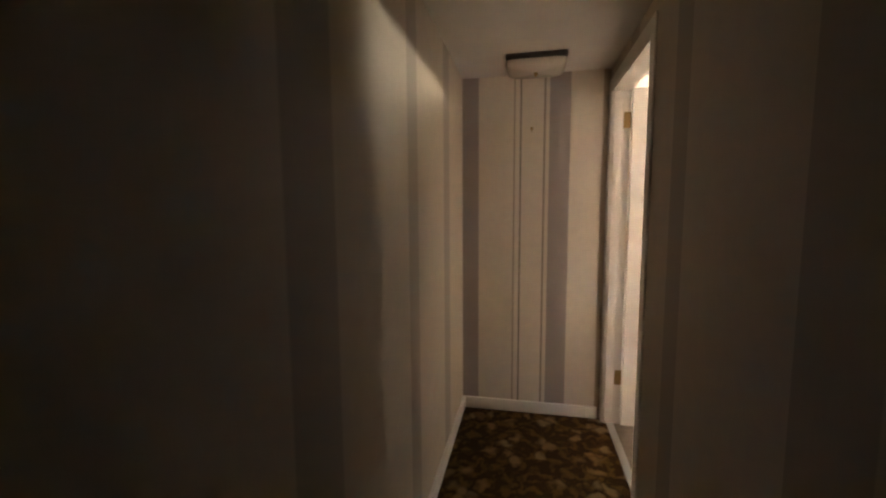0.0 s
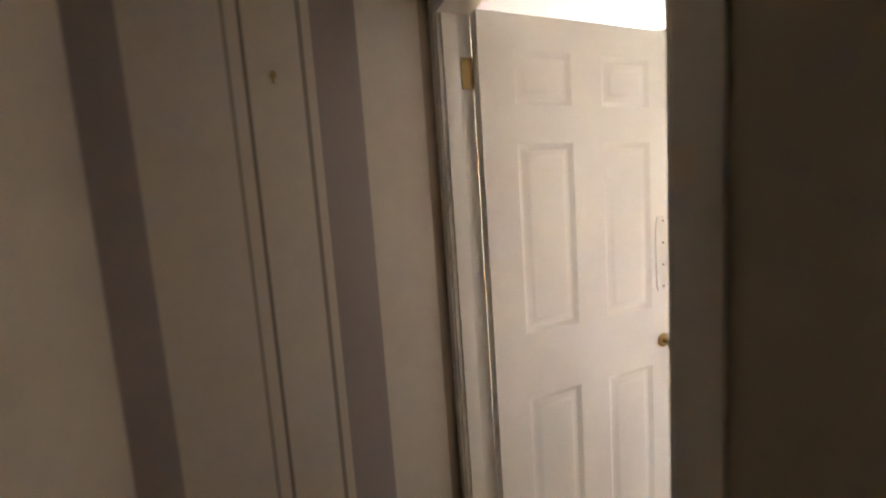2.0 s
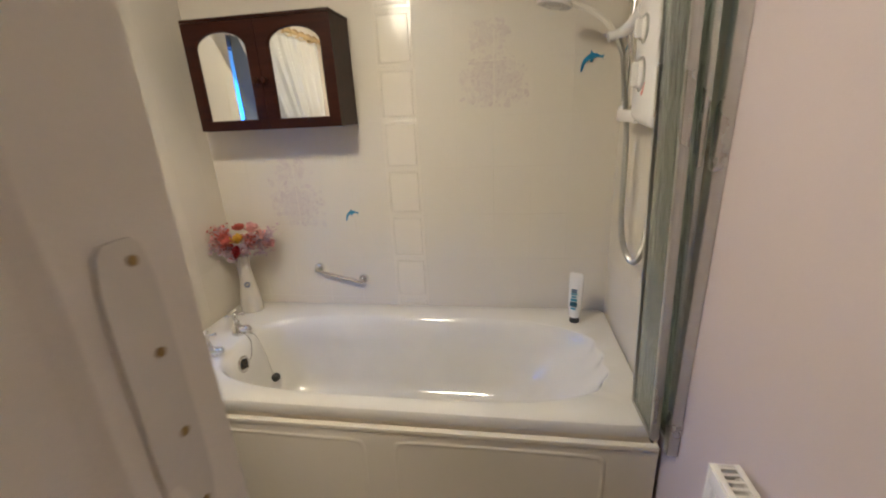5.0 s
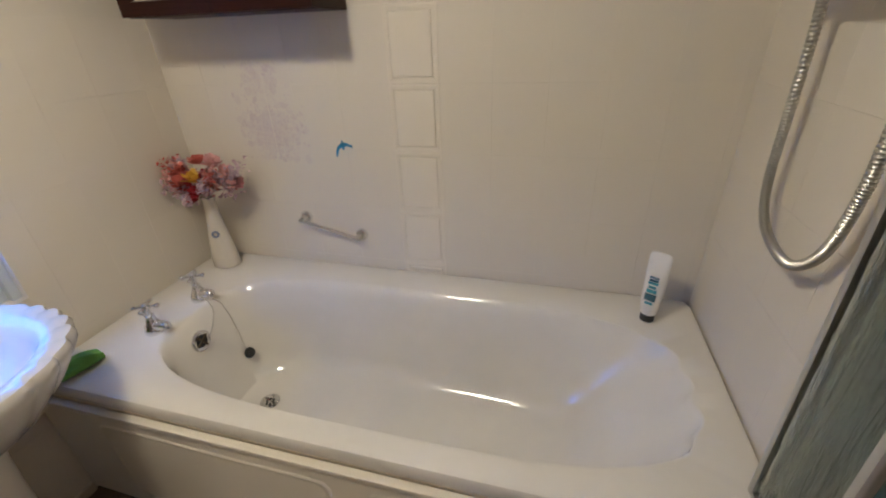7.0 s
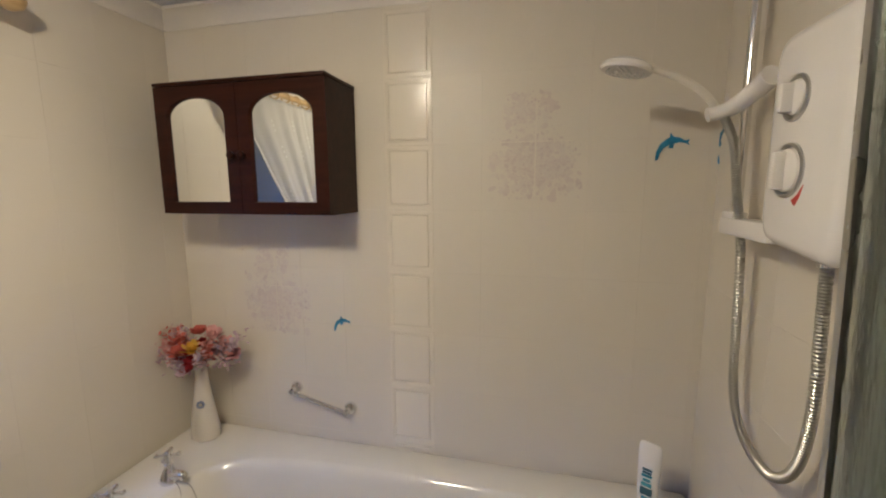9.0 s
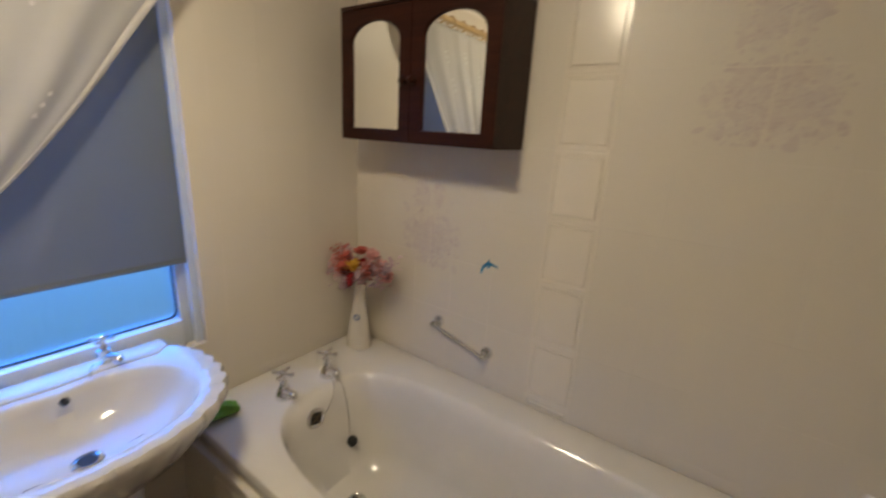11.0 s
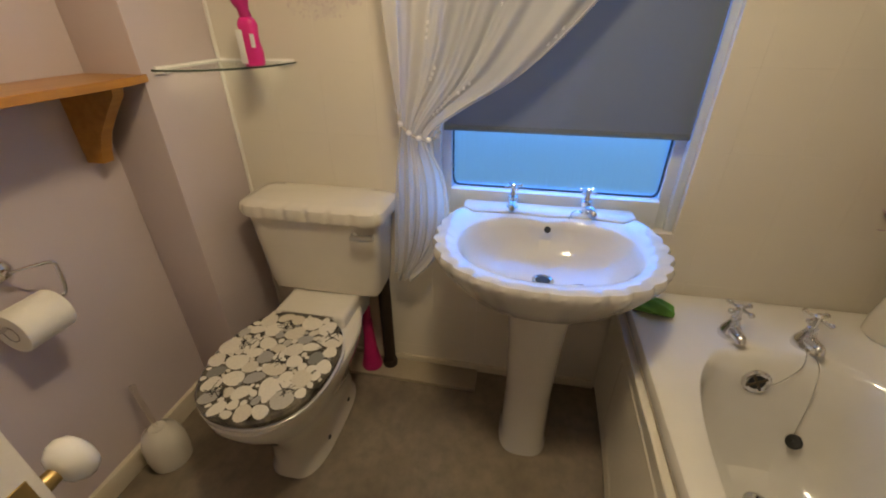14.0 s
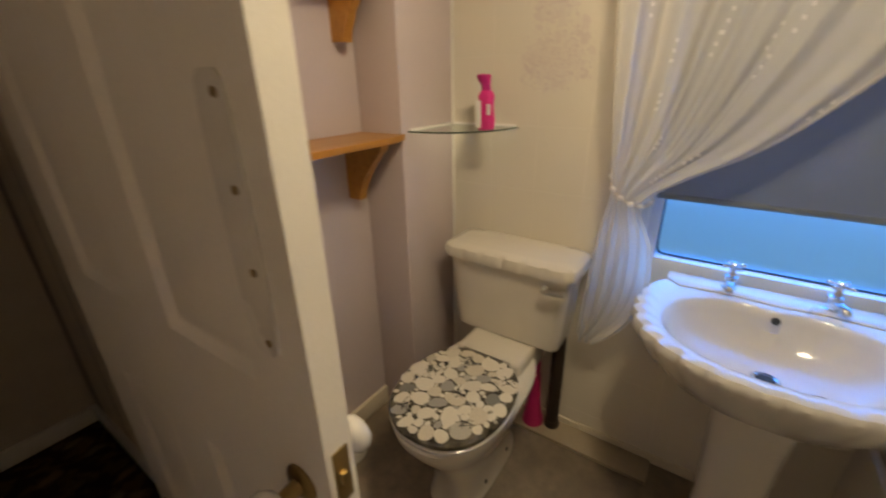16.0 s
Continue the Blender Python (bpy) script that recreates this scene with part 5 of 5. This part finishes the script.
        bloom("bloom", top + Vector((dx * 1.3, dy * 1.7 - 0.01, dz * 1.12)), size * 1.12, 7, 3, m, label)
    # wispy sprays of tiny blossoms
    for k in range(34):
        a = rng.uniform(0, 2 * math.pi)
        reach = rng.uniform(0.11, 0.205)
        end = top + Vector((reach * math.cos(a) * 0.95 + 0.02, -abs(reach * math.sin(a)) * 0.8 + 0.035, rng.uniform(0.02, 0.15)))
        end.x, end.y = max(end.x, 0.02), min(end.y, WALL_N - 0.02)
        bm = bmesh.new()
        tube(bm, [top, (top + end) / 2 + Vector((0, 0, 0.02)), end], 0.0009, 5, 4)
        for _ in range(40):
            p = top.lerp(end, rng.uniform(0.55, 1.05)) + Vector([rng.gauss(0, 0.011) for _ in range(3)])
            p.x, p.y = max(p.x, 0.012), min(p.y, WALL_N - 0.012)
            petal(bm, p, Vector([rng.uniform(-1, 1) for _ in range(3)]).normalized(), rng.uniform(0.008, 0.016), 0.3)
        part("spray", bm, rng.choice((mauve, mauve, pinks, pinks, corals)), v, "wispy spray of tiny blossoms")


vase()


# ---- small things on the bath ----
def wash_bottle():
    b = thing("wash_bottle", "white wash tube standing on its black cap", "bottle")
    x, y = 1.742, 2.335
    bm = bmesh.new()
    lathe(bm, [(0.019, 0), (0.021, 0.002), (0.021, 0.026), (0.019, 0.028)], (x, y, DECK), 26)
    part("cap", bm, M_BLACK, b, "black screw cap")
    bm = bmesh.new()
    lo = []
    for h, a, c in ((0.028, 0.022, 0.022), (0.033, 0.026, 0.024), (0.09, 0.029, 0.022), (0.16, 0.031, 0.019), (0.205, 0.032, 0.014), (0.226, 0.031, 0.009), (0.236, 0.027, 0.005), (0.239, 0.02, 0.003)):
        ca, sa = math.cos(-0.5), math.sin(-0.5)
        lo.append([(x + p * ca - q * sa, y + p * sa + q * ca, DECK + h) for p, q in outline(0, 0, a, c, 2.2, 36)])
    rings(bm, lo, True, True, True)
    part("tube", bm, M_PLASTIC, b)
    teal, dark = surface("teal_print", (0.05, 0.30, 0.36), 0.4), surface("dark_print", (0.03, 0.10, 0.13), 0.4)
    turn = Matrix.Translation((x, y, DECK)) @ Euler((0, 0, -0.5)).to_matrix().to_4x4()
    for h0, h1, w, m in ((0.070, 0.078, 0.011, teal), (0.084, 0.106, 0.016, dark), (0.112, 0.122, 0.014, teal), (0.128, 0.134, 0.010, teal), (0.142, 0.147, 0.014, teal), (0.152, 0.156, 0.012, dark), (0.162, 0.166, 0.013, dark)):
        bm = block(-w, -0.0245, h0, w, -0.0175, h1, bevel=0.001)
        bm.transform(turn)
        part("printed_bar", bm, m, b)


wash_bottle()

cloth_g = thing("green_cloth", "crumpled green cloth at the corner of the bath", "cloth")
bm = bmesh.new()
lo = []
for k in range(15):
    u = k / 14
    r = 0.022 * (0.75 + 0.35 * math.sin(math.pi * u))
    lo.append([(0.128 + 0.02 * u + r * 1.25 * math.cos(a) * (1 + 0.10 * math.sin(3 * a + 5 * u)), 1.700 + 0.105 * u, DECK + 0.001 + r * 0.95 * (1 + math.sin(a)) * (1 + 0.12 * math.sin(4 * a + 7 * u))) for a in [2 * math.pi * j / 28 for j in range(28)]])
rings(bm, lo, True, True, True)
part("cloth", bm, surface("green_terry", (0.13, 0.33, 0.06), 0.95, vary=0.25, grain=320, stain=20, bump=0.8), cloth_g)


# ---- shower ----
def shower():
    s = thing("electric_shower", "white electric shower unit with two round dials", "shower unit")
    xf, xw = 1.812, WALL_E - 0.008
    bm = bmesh.new()
    lo = []
    for x, g in ((xw, 0.0), (xw - 0.01, 0.002), (xf + 0.016, 0.0), (xf + 0.004, -0.008), (xf, -0.02)):
        lo.append([(x, y, z - 0.022 * max(0.0, min(1.0, (2.02 - y) / 0.2)) * (z < 1.45)) for y, z in outline(1.918, 1.555, 0.110 + g, 0.180 + g, 9, 64)])
    rings(bm, lo, True, True, True)
    part("case", bm, M_PLASTIC, s)
    for z, r in ((1.502, 0.046), (1.620, 0.038)):
        turn = Euler((0, radians(-90), 0)).to_matrix()
        bm = bmesh.new()
        lathe(bm, [(r, 0.0), (r, 0.003), (r - 0.004, 0.005), (r - 0.007, 0.003), (r - 0.007, 0.0)], (xf, 1.945, z), 40, turn)
        part("dial_ring", bm, M_STEEL, s, "grey ring round the dial")
        bm = bmesh.new()
        lathe(bm, [(r - 0.008, 0), (r - 0.010, 0.005), (r - 0.016, 0.008), (0, 0.009)], (xf, 1.945, z), 32, turn)
        dial = part("dial", bm, M_PLASTIC, s)
        part("grip", block(xf - 0.026, 1.937, z - r + 0.014, xf - 0.006, 1.953, z + r - 0.014, bevel=0.005), M_PLASTIC, dial)
    bm = bmesh.new()
    prism(bm, [(1.925, 1.452), (1.910, 1.462), (1.897, 1.478), (1.905, 1.456), (1.915, 1.444)], xf - 0.0012, xf + 0.001, "x")
    part("red_mark", bm, surface("red_print", (0.55, 0.04, 0.03), 0.4), s, "red warm mark")
    r = thing("shower_rail", "chrome riser rail with a white shower head and hose", "shower rail")
    rx, ry = 1.852, 2.215
    bm = bmesh.new()
    tube(bm, [(rx, ry, 1.385), (rx, ry + 0.006, 2.03)], 0.0105, 16)
    part("rail", bm, M_CHROME, r)
    bm = bmesh.new()
    box(bm, rx - 0.024, ry - 0.19, 1.365, rx + 0.012, ry + 0.03, 1.405, bevel=0.008)
    box(bm, rx - 0.02, ry - 0.03, 1.40, rx + 0.012, ry + 0.03, 1.418, bevel=0.005)
    box(bm, rx, ry - 0.02, 1.37, xw, ry + 0.02, 1.40, bevel=0.004)
    part("lower_bracket", bm, M_PLASTIC, r)
    part("upper_bracket", block(rx - 0.018, ry - 0.018, 2.01, xw, ry + 0.03, 2.05, bevel=0.008), M_PLASTIC, r)
    bm = bmesh.new()
    tube(bm, [(rx + 0.005, ry - 0.085, 1.700), (rx - 0.004, ry - 0.03, 1.678), (rx - 0.03, ry + 0.008, 1.652), (rx - 0.075, ry + 0.012, 1.640)], lambda u: 0.022 - 0.006 * u, 16, 5)
    part("slider", bm, M_PLASTIC, r)
    bm = bmesh.new()
    tube(bm, [(rx - 0.045, ry + 0.012, 1.635), (rx - 0.085, ry + 0.014, 1.690), (rx - 0.140, ry + 0.016, 1.728), (rx - 0.195, ry + 0.016, 1.750)], lambda u: 0.009 - 0.001 * u, 16, 5)
    part("arm", bm, M_PANEL, r, "cream shower arm")
    bm = bmesh.new()
    turn = Euler((0, radians(-168), 0)).to_matrix()
    lathe(bm, [(0.0, -0.017), (0.040, -0.015), (0.056, -0.006), (0.060, 0.004), (0.056, 0.009), (0.0, 0.010)], (rx - 0.255, ry + 0.016, 1.757), 36, turn)
    head = part("head", bm, M_PLASTIC, r, "white shower head")
    bm = bmesh.new()
    face = Matrix.Translation((rx - 0.255, ry + 0.016, 1.757)) @ turn.to_4x4()
    for ring, count in ((0.014, 6), (0.028, 12), (0.042, 18)):
        for k in range(count):
            a = 2 * math.pi * k / count
            lathe(bm, [(0.003, 0.009), (0.0025, 0.0125), (0.0, 0.013)], face @ Vector((ring * math.cos(a), ring * math.sin(a), 0.0)), 6, turn)
    part("nozzles", bm, M_STEEL, head, "grey spray nozzles")
    # ribbed hose
    path = smooth_path([(1.862, 1.905, 1.372), (1.860, 1.895, 1.25), (1.858, 1.885, 1.10), (1.856, 1.905, 0.985), (1.854, 1.965, 0.925), (1.854, 2.045, 0.922), (1.854, 2.115, 0.955), (1.853, 2.150, 1.03), (1.852, 2.160, 1.16), (1.846, 2.164, 1.34), (1.832, 2.174, 1.46), (1.822, 2.188, 1.57), (1.808, 2.210, 1.630)], 44)
    bm = bmesh.new()
    n = len(path)
    tube(bm, path, lambda u: 0.0092 + 0.0010 * (1 if round(u * (n - 1)) % 2 else -1), 12)
    part("hose", bm, M_HOSE, r, "ribbed chrome hose")
    bm = bmesh.new()
    lathe(bm, [(0.013, 0), (0.013, 0.045), (0.010, 0.05)], (1.862, 1.905, 1.345), 16)
    part("hose_nut", bm, M_CHROME, r)


shower()


def bath_screen():
    s = thing("folding_bath_screen", "folded glass bath screen in aluminium frames", "bath screen")
    z0, z1 = DECK + 0.012, 1.93
    part("wall_profile", block(WALL_E - 0.03, 1.588, z0 - 0.02, WALL_E - 0.001, 1.618, z1 + 0.005, bevel=0.003), M_STEEL, s)
    leaves = [((1.890, 1.612), (1.878, 1.795)), ((1.874, 1.800), (1.862, 1.625)), ((1.852, 1.620), (1.846, 1.792))]
    for a, b in leaves:
        a, b = Vector((*a, 0)), Vector((*b, 0))
        d = (b - a).normalized()
        q = Vector((-d.y, d.x, 0))
        turn = Matrix(((d.x, q.x, -0.034, a.x + 0.034 * z0), (d.y, q.y, 0, a.y), (0, 0, 1, 0), (0, 0, 0, 1)))
        w = (b - a).length
        bm = block(0.012, -0.002, z0 + 0.01, w - 0.012, 0.002, z1 - 0.01)
        bm.transform(turn)
        pane = part("glass_leaf", bm, M_SCREEN, s, "greenish rippled glass")
        for c in (0.0, w - 0.014):
            bm = block(c, -0.007, z0, c + 0.014, 0.007, z1, bevel=0.003)
            bm.transform(turn)
            part("post", bm, M_STEEL, pane)
        for z in (z0, z1 - 0.014):
            bm = block(0.014, -0.006, z, w - 0.014, 0.006, z + 0.014, bevel=0.002)
            bm.transform(turn)
            part("rail", bm, M_STEEL, pane)
        bm = block(0.004, -0.004, z0 - 0.012, 0.02, 0.004, z0, bevel=0.002)
        bm.transform(turn)
        part("foot", bm, M_BLACK, pane)


bath_screen()


# ---- radiator and wall mirror ----
def radiator():
    r = thing("radiator", "white panel radiator with a slotted top grille", "radiator")
    y0, y1, z0, z1, xf, xb = 0.62, 1.325, 0.15, 0.735, 1.838, 1.895
    bm = bmesh.new()
    n = 96
    loops = []
    for k in range(n + 1):
        y = y0 + 0.012 + (y1 - y0 - 0.024) * k / n
        d = 0.006 * (1 if (k // 2) % 3 == 1 else 0)
        loops.append([(xf + d, y, z0 + 0.03), (xf + d, y, z1 - 0.035)])
    rows = [[(p[0], p[1], p[2]) for p in (l[0] for l in loops)], [(p[0], p[1], p[2]) for p in (l[1] for l in loops)]]
    rings(bm, rows, False)
    box(bm, xf, y0, z0, xf + 0.008, y0 + 0.012, z1, bevel=0.002)
    box(bm, xf, y1 - 0.012, z0, xf + 0.008, y1, z1, bevel=0.002)
    box(bm, xf - 0.001, y0 + 0.012, z0, xf + 0.008, y1 - 0.012, z0 + 0.032, bevel=0.003)
    box(bm, xf - 0.001, y0 + 0.012, z1 - 0.037, xf + 0.008, y1 - 0.012, z1 - 0.002, bevel=0.003)
    part("panel", bm, M_PLASTIC, r)
    part("back_panel", block(xb - 0.01, y0 + 0.01, z0, xb, y1 - 0.01, z1 - 0.012, bevel=0.003), M_PLASTIC, r)
    for y in (y0, y1 - 0.004):
        part("side_cover", block(xf + 0.003, y, z0 + 0.01, xb, y + 0.004, z1, bevel=0.0015), M_PLASTIC, r)
    part("grille_rail", block(xf + 0.002, y0, z1 - 0.003, xf + 0.014, y1, z1 + 0.001, bevel=0.001), M_PLASTIC, r)
    part("grille_rail", block(xb - 0.012, y0, z1 - 0.003, xb, y1, z1 + 0.001, bevel=0.001), M_PLASTIC, r)
    for k in range(int((y1 - y0) / 0.016)):
        y = y0 + 0.004 + k * 0.016
        part("slat", block(xf + 0.013, y, z1 - 0.003, xb - 0.011, y + 0.006, z1), M_PLASTIC, r)
    for y in (y0 + 0.1, y1 - 0.1):
        part("wall_bracket", block(xb - 0.002, y, z0 + 0.08, WALL_E, y + 0.03, z1 - 0.1), M_PLASTIC, r)
    for y in (y0 - 0.03, y1 + 0.03):
        bm = bmesh.new()
        tube(bm, [(1.868, y, 0.0), (1.868, y, 0.17), (1.868, y + (0.03 if y < y0 else -0.03), 0.18)], 0.0075, 12)
        part("pipe", bm, M_WHITE, r)


radiator()


def wall_mirror():
    # hangs slightly askew, its south edge off the wall
    m = thing("wall_mirror", "frameless wall mirror with an etched dashed border", "mirror")
    y0, y1, z0, z1, x = 0.853, 1.169, 1.474, 1.93, WALL_E
    part("glass", block(x - 0.012, y0, z0, x - 0.006, y1, z1, bevel=0.0015), M_ETCHED, m, "frosted border glass")
    part("backing", block(x - 0.006, y0 + 0.01, z0 + 0.01, x, y1 - 0.01, z1 - 0.01), M_BLACK, m)
    part("centre", block(x - 0.0132, y0 + 0.062, z0 + 0.095, x - 0.012, y1 - 0.045, z1 - 0.075), M_MIRROR, m, "clear mirror centre")
    clear = M_MIRROR
    for cy, cz in ((y0 + 0.035, z0 + 0.035), (y1 - 0.035, z0 + 0.035), ((y0 + y1) / 2, z0 + 0.035), (y0 + 0.035, z1 - 0.035), (y1 - 0.035, z1 - 0.035), (y0 + 0.035, (z0 + z1) / 2 + 0.03), (y1 - 0.035, (z0 + z1) / 2 + 0.03), ((y0 + y1) / 2, z1 - 0.035)):
        for k in (-1, 0, 1):
            part("dash", block(x - 0.0128, cy - 0.019, cz + k * 0.016 - 0.002, x - 0.0117, cy + 0.019, cz + k * 0.016 + 0.002), clear, m)
    pivot = Vector((x, y1, 0))
    m.matrix_world = Matrix.Translation(pivot) @ Euler((0, 0, -0.012)).to_matrix().to_4x4() @ Matrix.Translation(-pivot)


wall_mirror()


# ---- printed flower motifs ----
def flower_print(at, wide, tall, wall, seed):
    """A faint flower spray printed over four tiles."""
    d = thing("tile_flower_print", "faint mauve flower spray printed on the tiles", "tile print", "tile prints")
    rng = random.Random(seed)
    bm = bmesh.new()
    for k in range(1300):
        a, r = rng.uniform(0, 2 * math.pi), math.sqrt(rng.random())
        u, v = max(-0.5, min(0.5, rng.gauss(0, 0.22))) * wide, max(-0.48, min(0.2, rng.gauss(-0.16, 0.15))) * tall
        if k % 9 == 0:
            u, v = rng.gauss(-0.18, 0.09) * wide, tall * rng.uniform(0.22, 0.5)
        if k % 17 == 0:
            u, v = rng.gauss(0.10, 0.07) * wide, tall * rng.uniform(0.25, 0.52)
        s, e = rng.uniform(0.008, 0.019) if k < 260 else rng.uniform(0.002, 0.007), rng.uniform(0, math.pi)
        loop = []
        for p, q in outline(0, 0, s, s * rng.uniform(0.35, 0.8), 2, 8):
            loop.append((u + p * math.cos(e) - q * math.sin(e), v + p * math.sin(e) + q * math.cos(e)))
        lift = 0.0076 + 0.0000005 * k
        if wall == "n":
            bm.faces.new([bm.verts.new((at[0] + p, WALL_N - lift, at[2] + q)) for p, q in loop])
        else:
            bm.faces.new([bm.verts.new((lift, at[1] + p, at[2] + q)) for p, q in loop])
    ob = part("print", bm, by_island("print_colours", [(0.625, 0.56, 0.50), (0.605, 0.53, 0.485), (0.635, 0.575, 0.51), (0.575, 0.495, 0.46), (0.61, 0.535, 0.485), (0.64, 0.58, 0.51)], 0.4, 0.0), d)
    ob["kind"] = "stuff"
    # pale joints that cross the print
    if wall == "n":
        part("joint", block(at[0] - 0.0018, WALL_N - 0.0088, at[2] - tall * 0.46, at[0] + 0.0018, WALL_N - 0.0083, at[2] + tall * 0.40), M_BORDER, d, "pale tile joint")
        part("joint", block(at[0] - wide * 0.42, WALL_N - 0.0088, at[2] + 0.018, at[0] - 0.003, WALL_N - 0.0083, at[2] + 0.021), M_BORDER, d)
        part("joint", block(at[0] + 0.003, WALL_N - 0.0088, at[2] + 0.018, at[0] + wide * 0.42, WALL_N - 0.0083, at[2] + 0.021), M_BORDER, d)


flower_print((0.42, 0, 1.085), 0.27, 0.33, "n", 3)
flower_print((1.385, 0, 1.60), 0.27, 0.33, "n", 5)
flower_print((0, 0.725, 1.43), 0.22, 0.27, "w", 8)


# ---- stickers and screw ----
def dolphin(at, size, turn, flip, wall):
    d = thing("dolphin_sticker", "blue leaping dolphin sticker on the tiles", "sticker", "dolphin stickers")
    top = [(-0.5, -0.42), (-0.46, -0.16), (-0.34, 0.06), (-0.16, 0.20), (-0.06, 0.24), (-0.02, 0.38), (0.06, 0.24), (0.22, 0.20), (0.36, 0.10), (0.5, 0.12), (0.44, 0.02)]
    low = [(0.50, -0.06), (0.36, 0.02), (0.20, 0.06), (0.06, 0.04), (0.02, -0.10), (-0.10, -0.08), (-0.08, 0.02), (-0.24, -0.06), (-0.34, -0.20), (-0.42, -0.40)]
    c, s = math.cos(turn), math.sin(turn)
    loop = [((p * c - q * s) * size * flip, (p * s + q * c) * size) for p, q in top + low]
    bm = bmesh.new()
    if wall == "n":
        prism(bm, [(at[0] + u, at[2] + w) for u, w in loop], WALL_N - 0.0105, WALL_N - 0.0085, "y")
    else:
        prism(bm, [(at[1] + u, at[2] + w) for u, w in loop], WALL_E - 0.0105, WALL_E - 0.0085, "x")
    part("sticker", bm, surface("dolphin_blue", (0.02, 0.22, 0.40), 0.3, vary=0.35, grain=60, stain=35), d)


dolphin((0.692, 0, 0.975), 0.072, 0.1, 1, "n")
dolphin((1.775, 0, 1.597), 0.095, 0.1, 1, "n")
dolphin((0, 2.474, 1.60), 0.092, 0.95, -1, "e")

hook = thing("wall_hook", "small brass hook in the hall end wall", "hook")
bm = bmesh.new()
lathe(bm, [(0.009, 0), (0.009, 0.003), (0.004, 0.006), (0.0035, 0.02), (0.006, 0.023), (0, 0.025)], (HALL_END, -0.389, 1.806), 12, Euler((0, radians(90), 0)).to_matrix())
tube(bm, [(HALL_END + 0.018, -0.389, 1.806), (HALL_END + 0.022, -0.389, 1.79), (HALL_END + 0.014, -0.389, 1.784)], 0.003, 8)
part("hook", bm, M_BRASS, hook)


# ---- tiles, last ----
def tile_mesh(name, w, h, axis, material, raised=False):
    """A glazed tile centred on its own origin, 7 mm thick, facing the room."""
    bm = bmesh.new()
    steps = [(0.0, 0.0), (0.0, 0.0069), (0.0003, 0.0072)]
    if raised:
        steps += [(0.004, 0.0082), (0.009, 0.0082), (0.0115, 0.0066), (0.0150, 0.0066), (0.0165, 0.0038), (0.0185, 0.0038), (0.0205, 0.0078), (0.026, 0.0082)]
    loops = []
    for inset, d in steps:
        a, b = w / 2 - inset, h / 2 - inset
        flat = [(-a, -b), (a, -b), (a, b), (-a, b)]
        loops.append([{"n": (u, -d, v), "w": (d, u, v), "e": (-d, u, v)}[axis] for u, v in flat])
    rings(bm, loops, True, False, True)
    bmesh.ops.recalc_face_normals(bm, faces=bm.faces)
    me = bpy.data.meshes.new(name)
    bm.to_mesh(me)
    bm.free()
    me.materials.append(material)
    return me


PX, PZ, Z0 = 0.165, 0.2175, 1.4015
rows_z = [Z0 + PZ * (k + 0.5) for k in range(-5, 4)]
rows_z = [z for z in rows_z if z + PZ / 2 > DECK - 0.1 and z - PZ / 2 < CEIL]


def lay(wall, axis, fixed, start, end, pitch, rows, material, hole=None, name="tile", raised=False):
    """Tiles between start and end in columns of the given pitch; cut pieces at the ends."""
    cache = {}
    parent = bpy.data.objects[wall]
    count = int(math.ceil((end - start) / pitch - 1e-6))
    for i in range(count):
        a, b = start + i * pitch, min(end, start + (i + 1) * pitch)
        for lo, hi in rows:
            spans = [(a, b, lo, hi)]
            if hole:
                h0, h1, g0, g1 = hole
                if b > h0 and a < h1 and hi > g0 and lo < g1:
                    spans = []
                    if a < h0 - 0.01:
                        spans.append((a, h0, lo, hi))
                    if b > h1 + 0.01:
                        spans.append((h1, b, lo, hi))
                    c, d = max(a, h0), min(b, h1)
                    if lo < g0 - 0.01:
                        spans.append((c, d, lo, g0))
                    if hi > g1 + 0.01:
                        spans.append((c, d, g1, hi))
            for p, q, r, s in spans:
                w, h = q - p - 0.0002, s - r - 0.0002
                if w < 0.006 or h < 0.006:
                    continue
                key = (round(w, 4), round(h, 4))
                if key not in cache:
                    cache[key] = tile_mesh(name, w, h, axis, material, raised)
                ob = new(name, cache[key])
                ob.parent = parent
                mid = (p + q) / 2
                ob.location = (mid, fixed, (r + s) / 2) if axis == "n" else (fixed, mid, (r + s) / 2)


def clip_rows(lo_limit):
    out = []
    for z in [Z0 + PZ * k for k in range(-7, 5)]:
        lo, hi = max(z, lo_limit), min(z + PZ, CEIL)
        if hi - lo > 0.01:
            out.append((lo, hi))
    return out


bath_rows = clip_rows(DECK - 0.02)
lay("wall_north", "n", WALL_N, 0.0, 0.88, 0.176, bath_rows, M_TILE)
lay("wall_north", "n", WALL_N, 0.88, 1.05, 0.17, bath_rows, M_BORDER, None, "border_tile", True)
lay("wall_north", "n", WALL_N, 1.05, WALL_E, PX, bath_rows, M_TILE)
lay("wall_east", "e", WALL_E, 1.625, WALL_N - 0.008, PX, bath_rows, M_TILE)
lay("wall_west", "w", 0.0, BOX_Y, WALL_N - 0.008, 0.1705, clip_rows(0.0), M_TILE, (WIN_Y0, WIN_Y1, WIN_Z0, WIN_Z1))
setting("tile_edge_trim", block(WALL_E - 0.012, 1.606, DECK, WALL_E, 1.626, CEIL, bevel=0.003), M_PLASTIC, "white plastic edge trim beside the tiles")
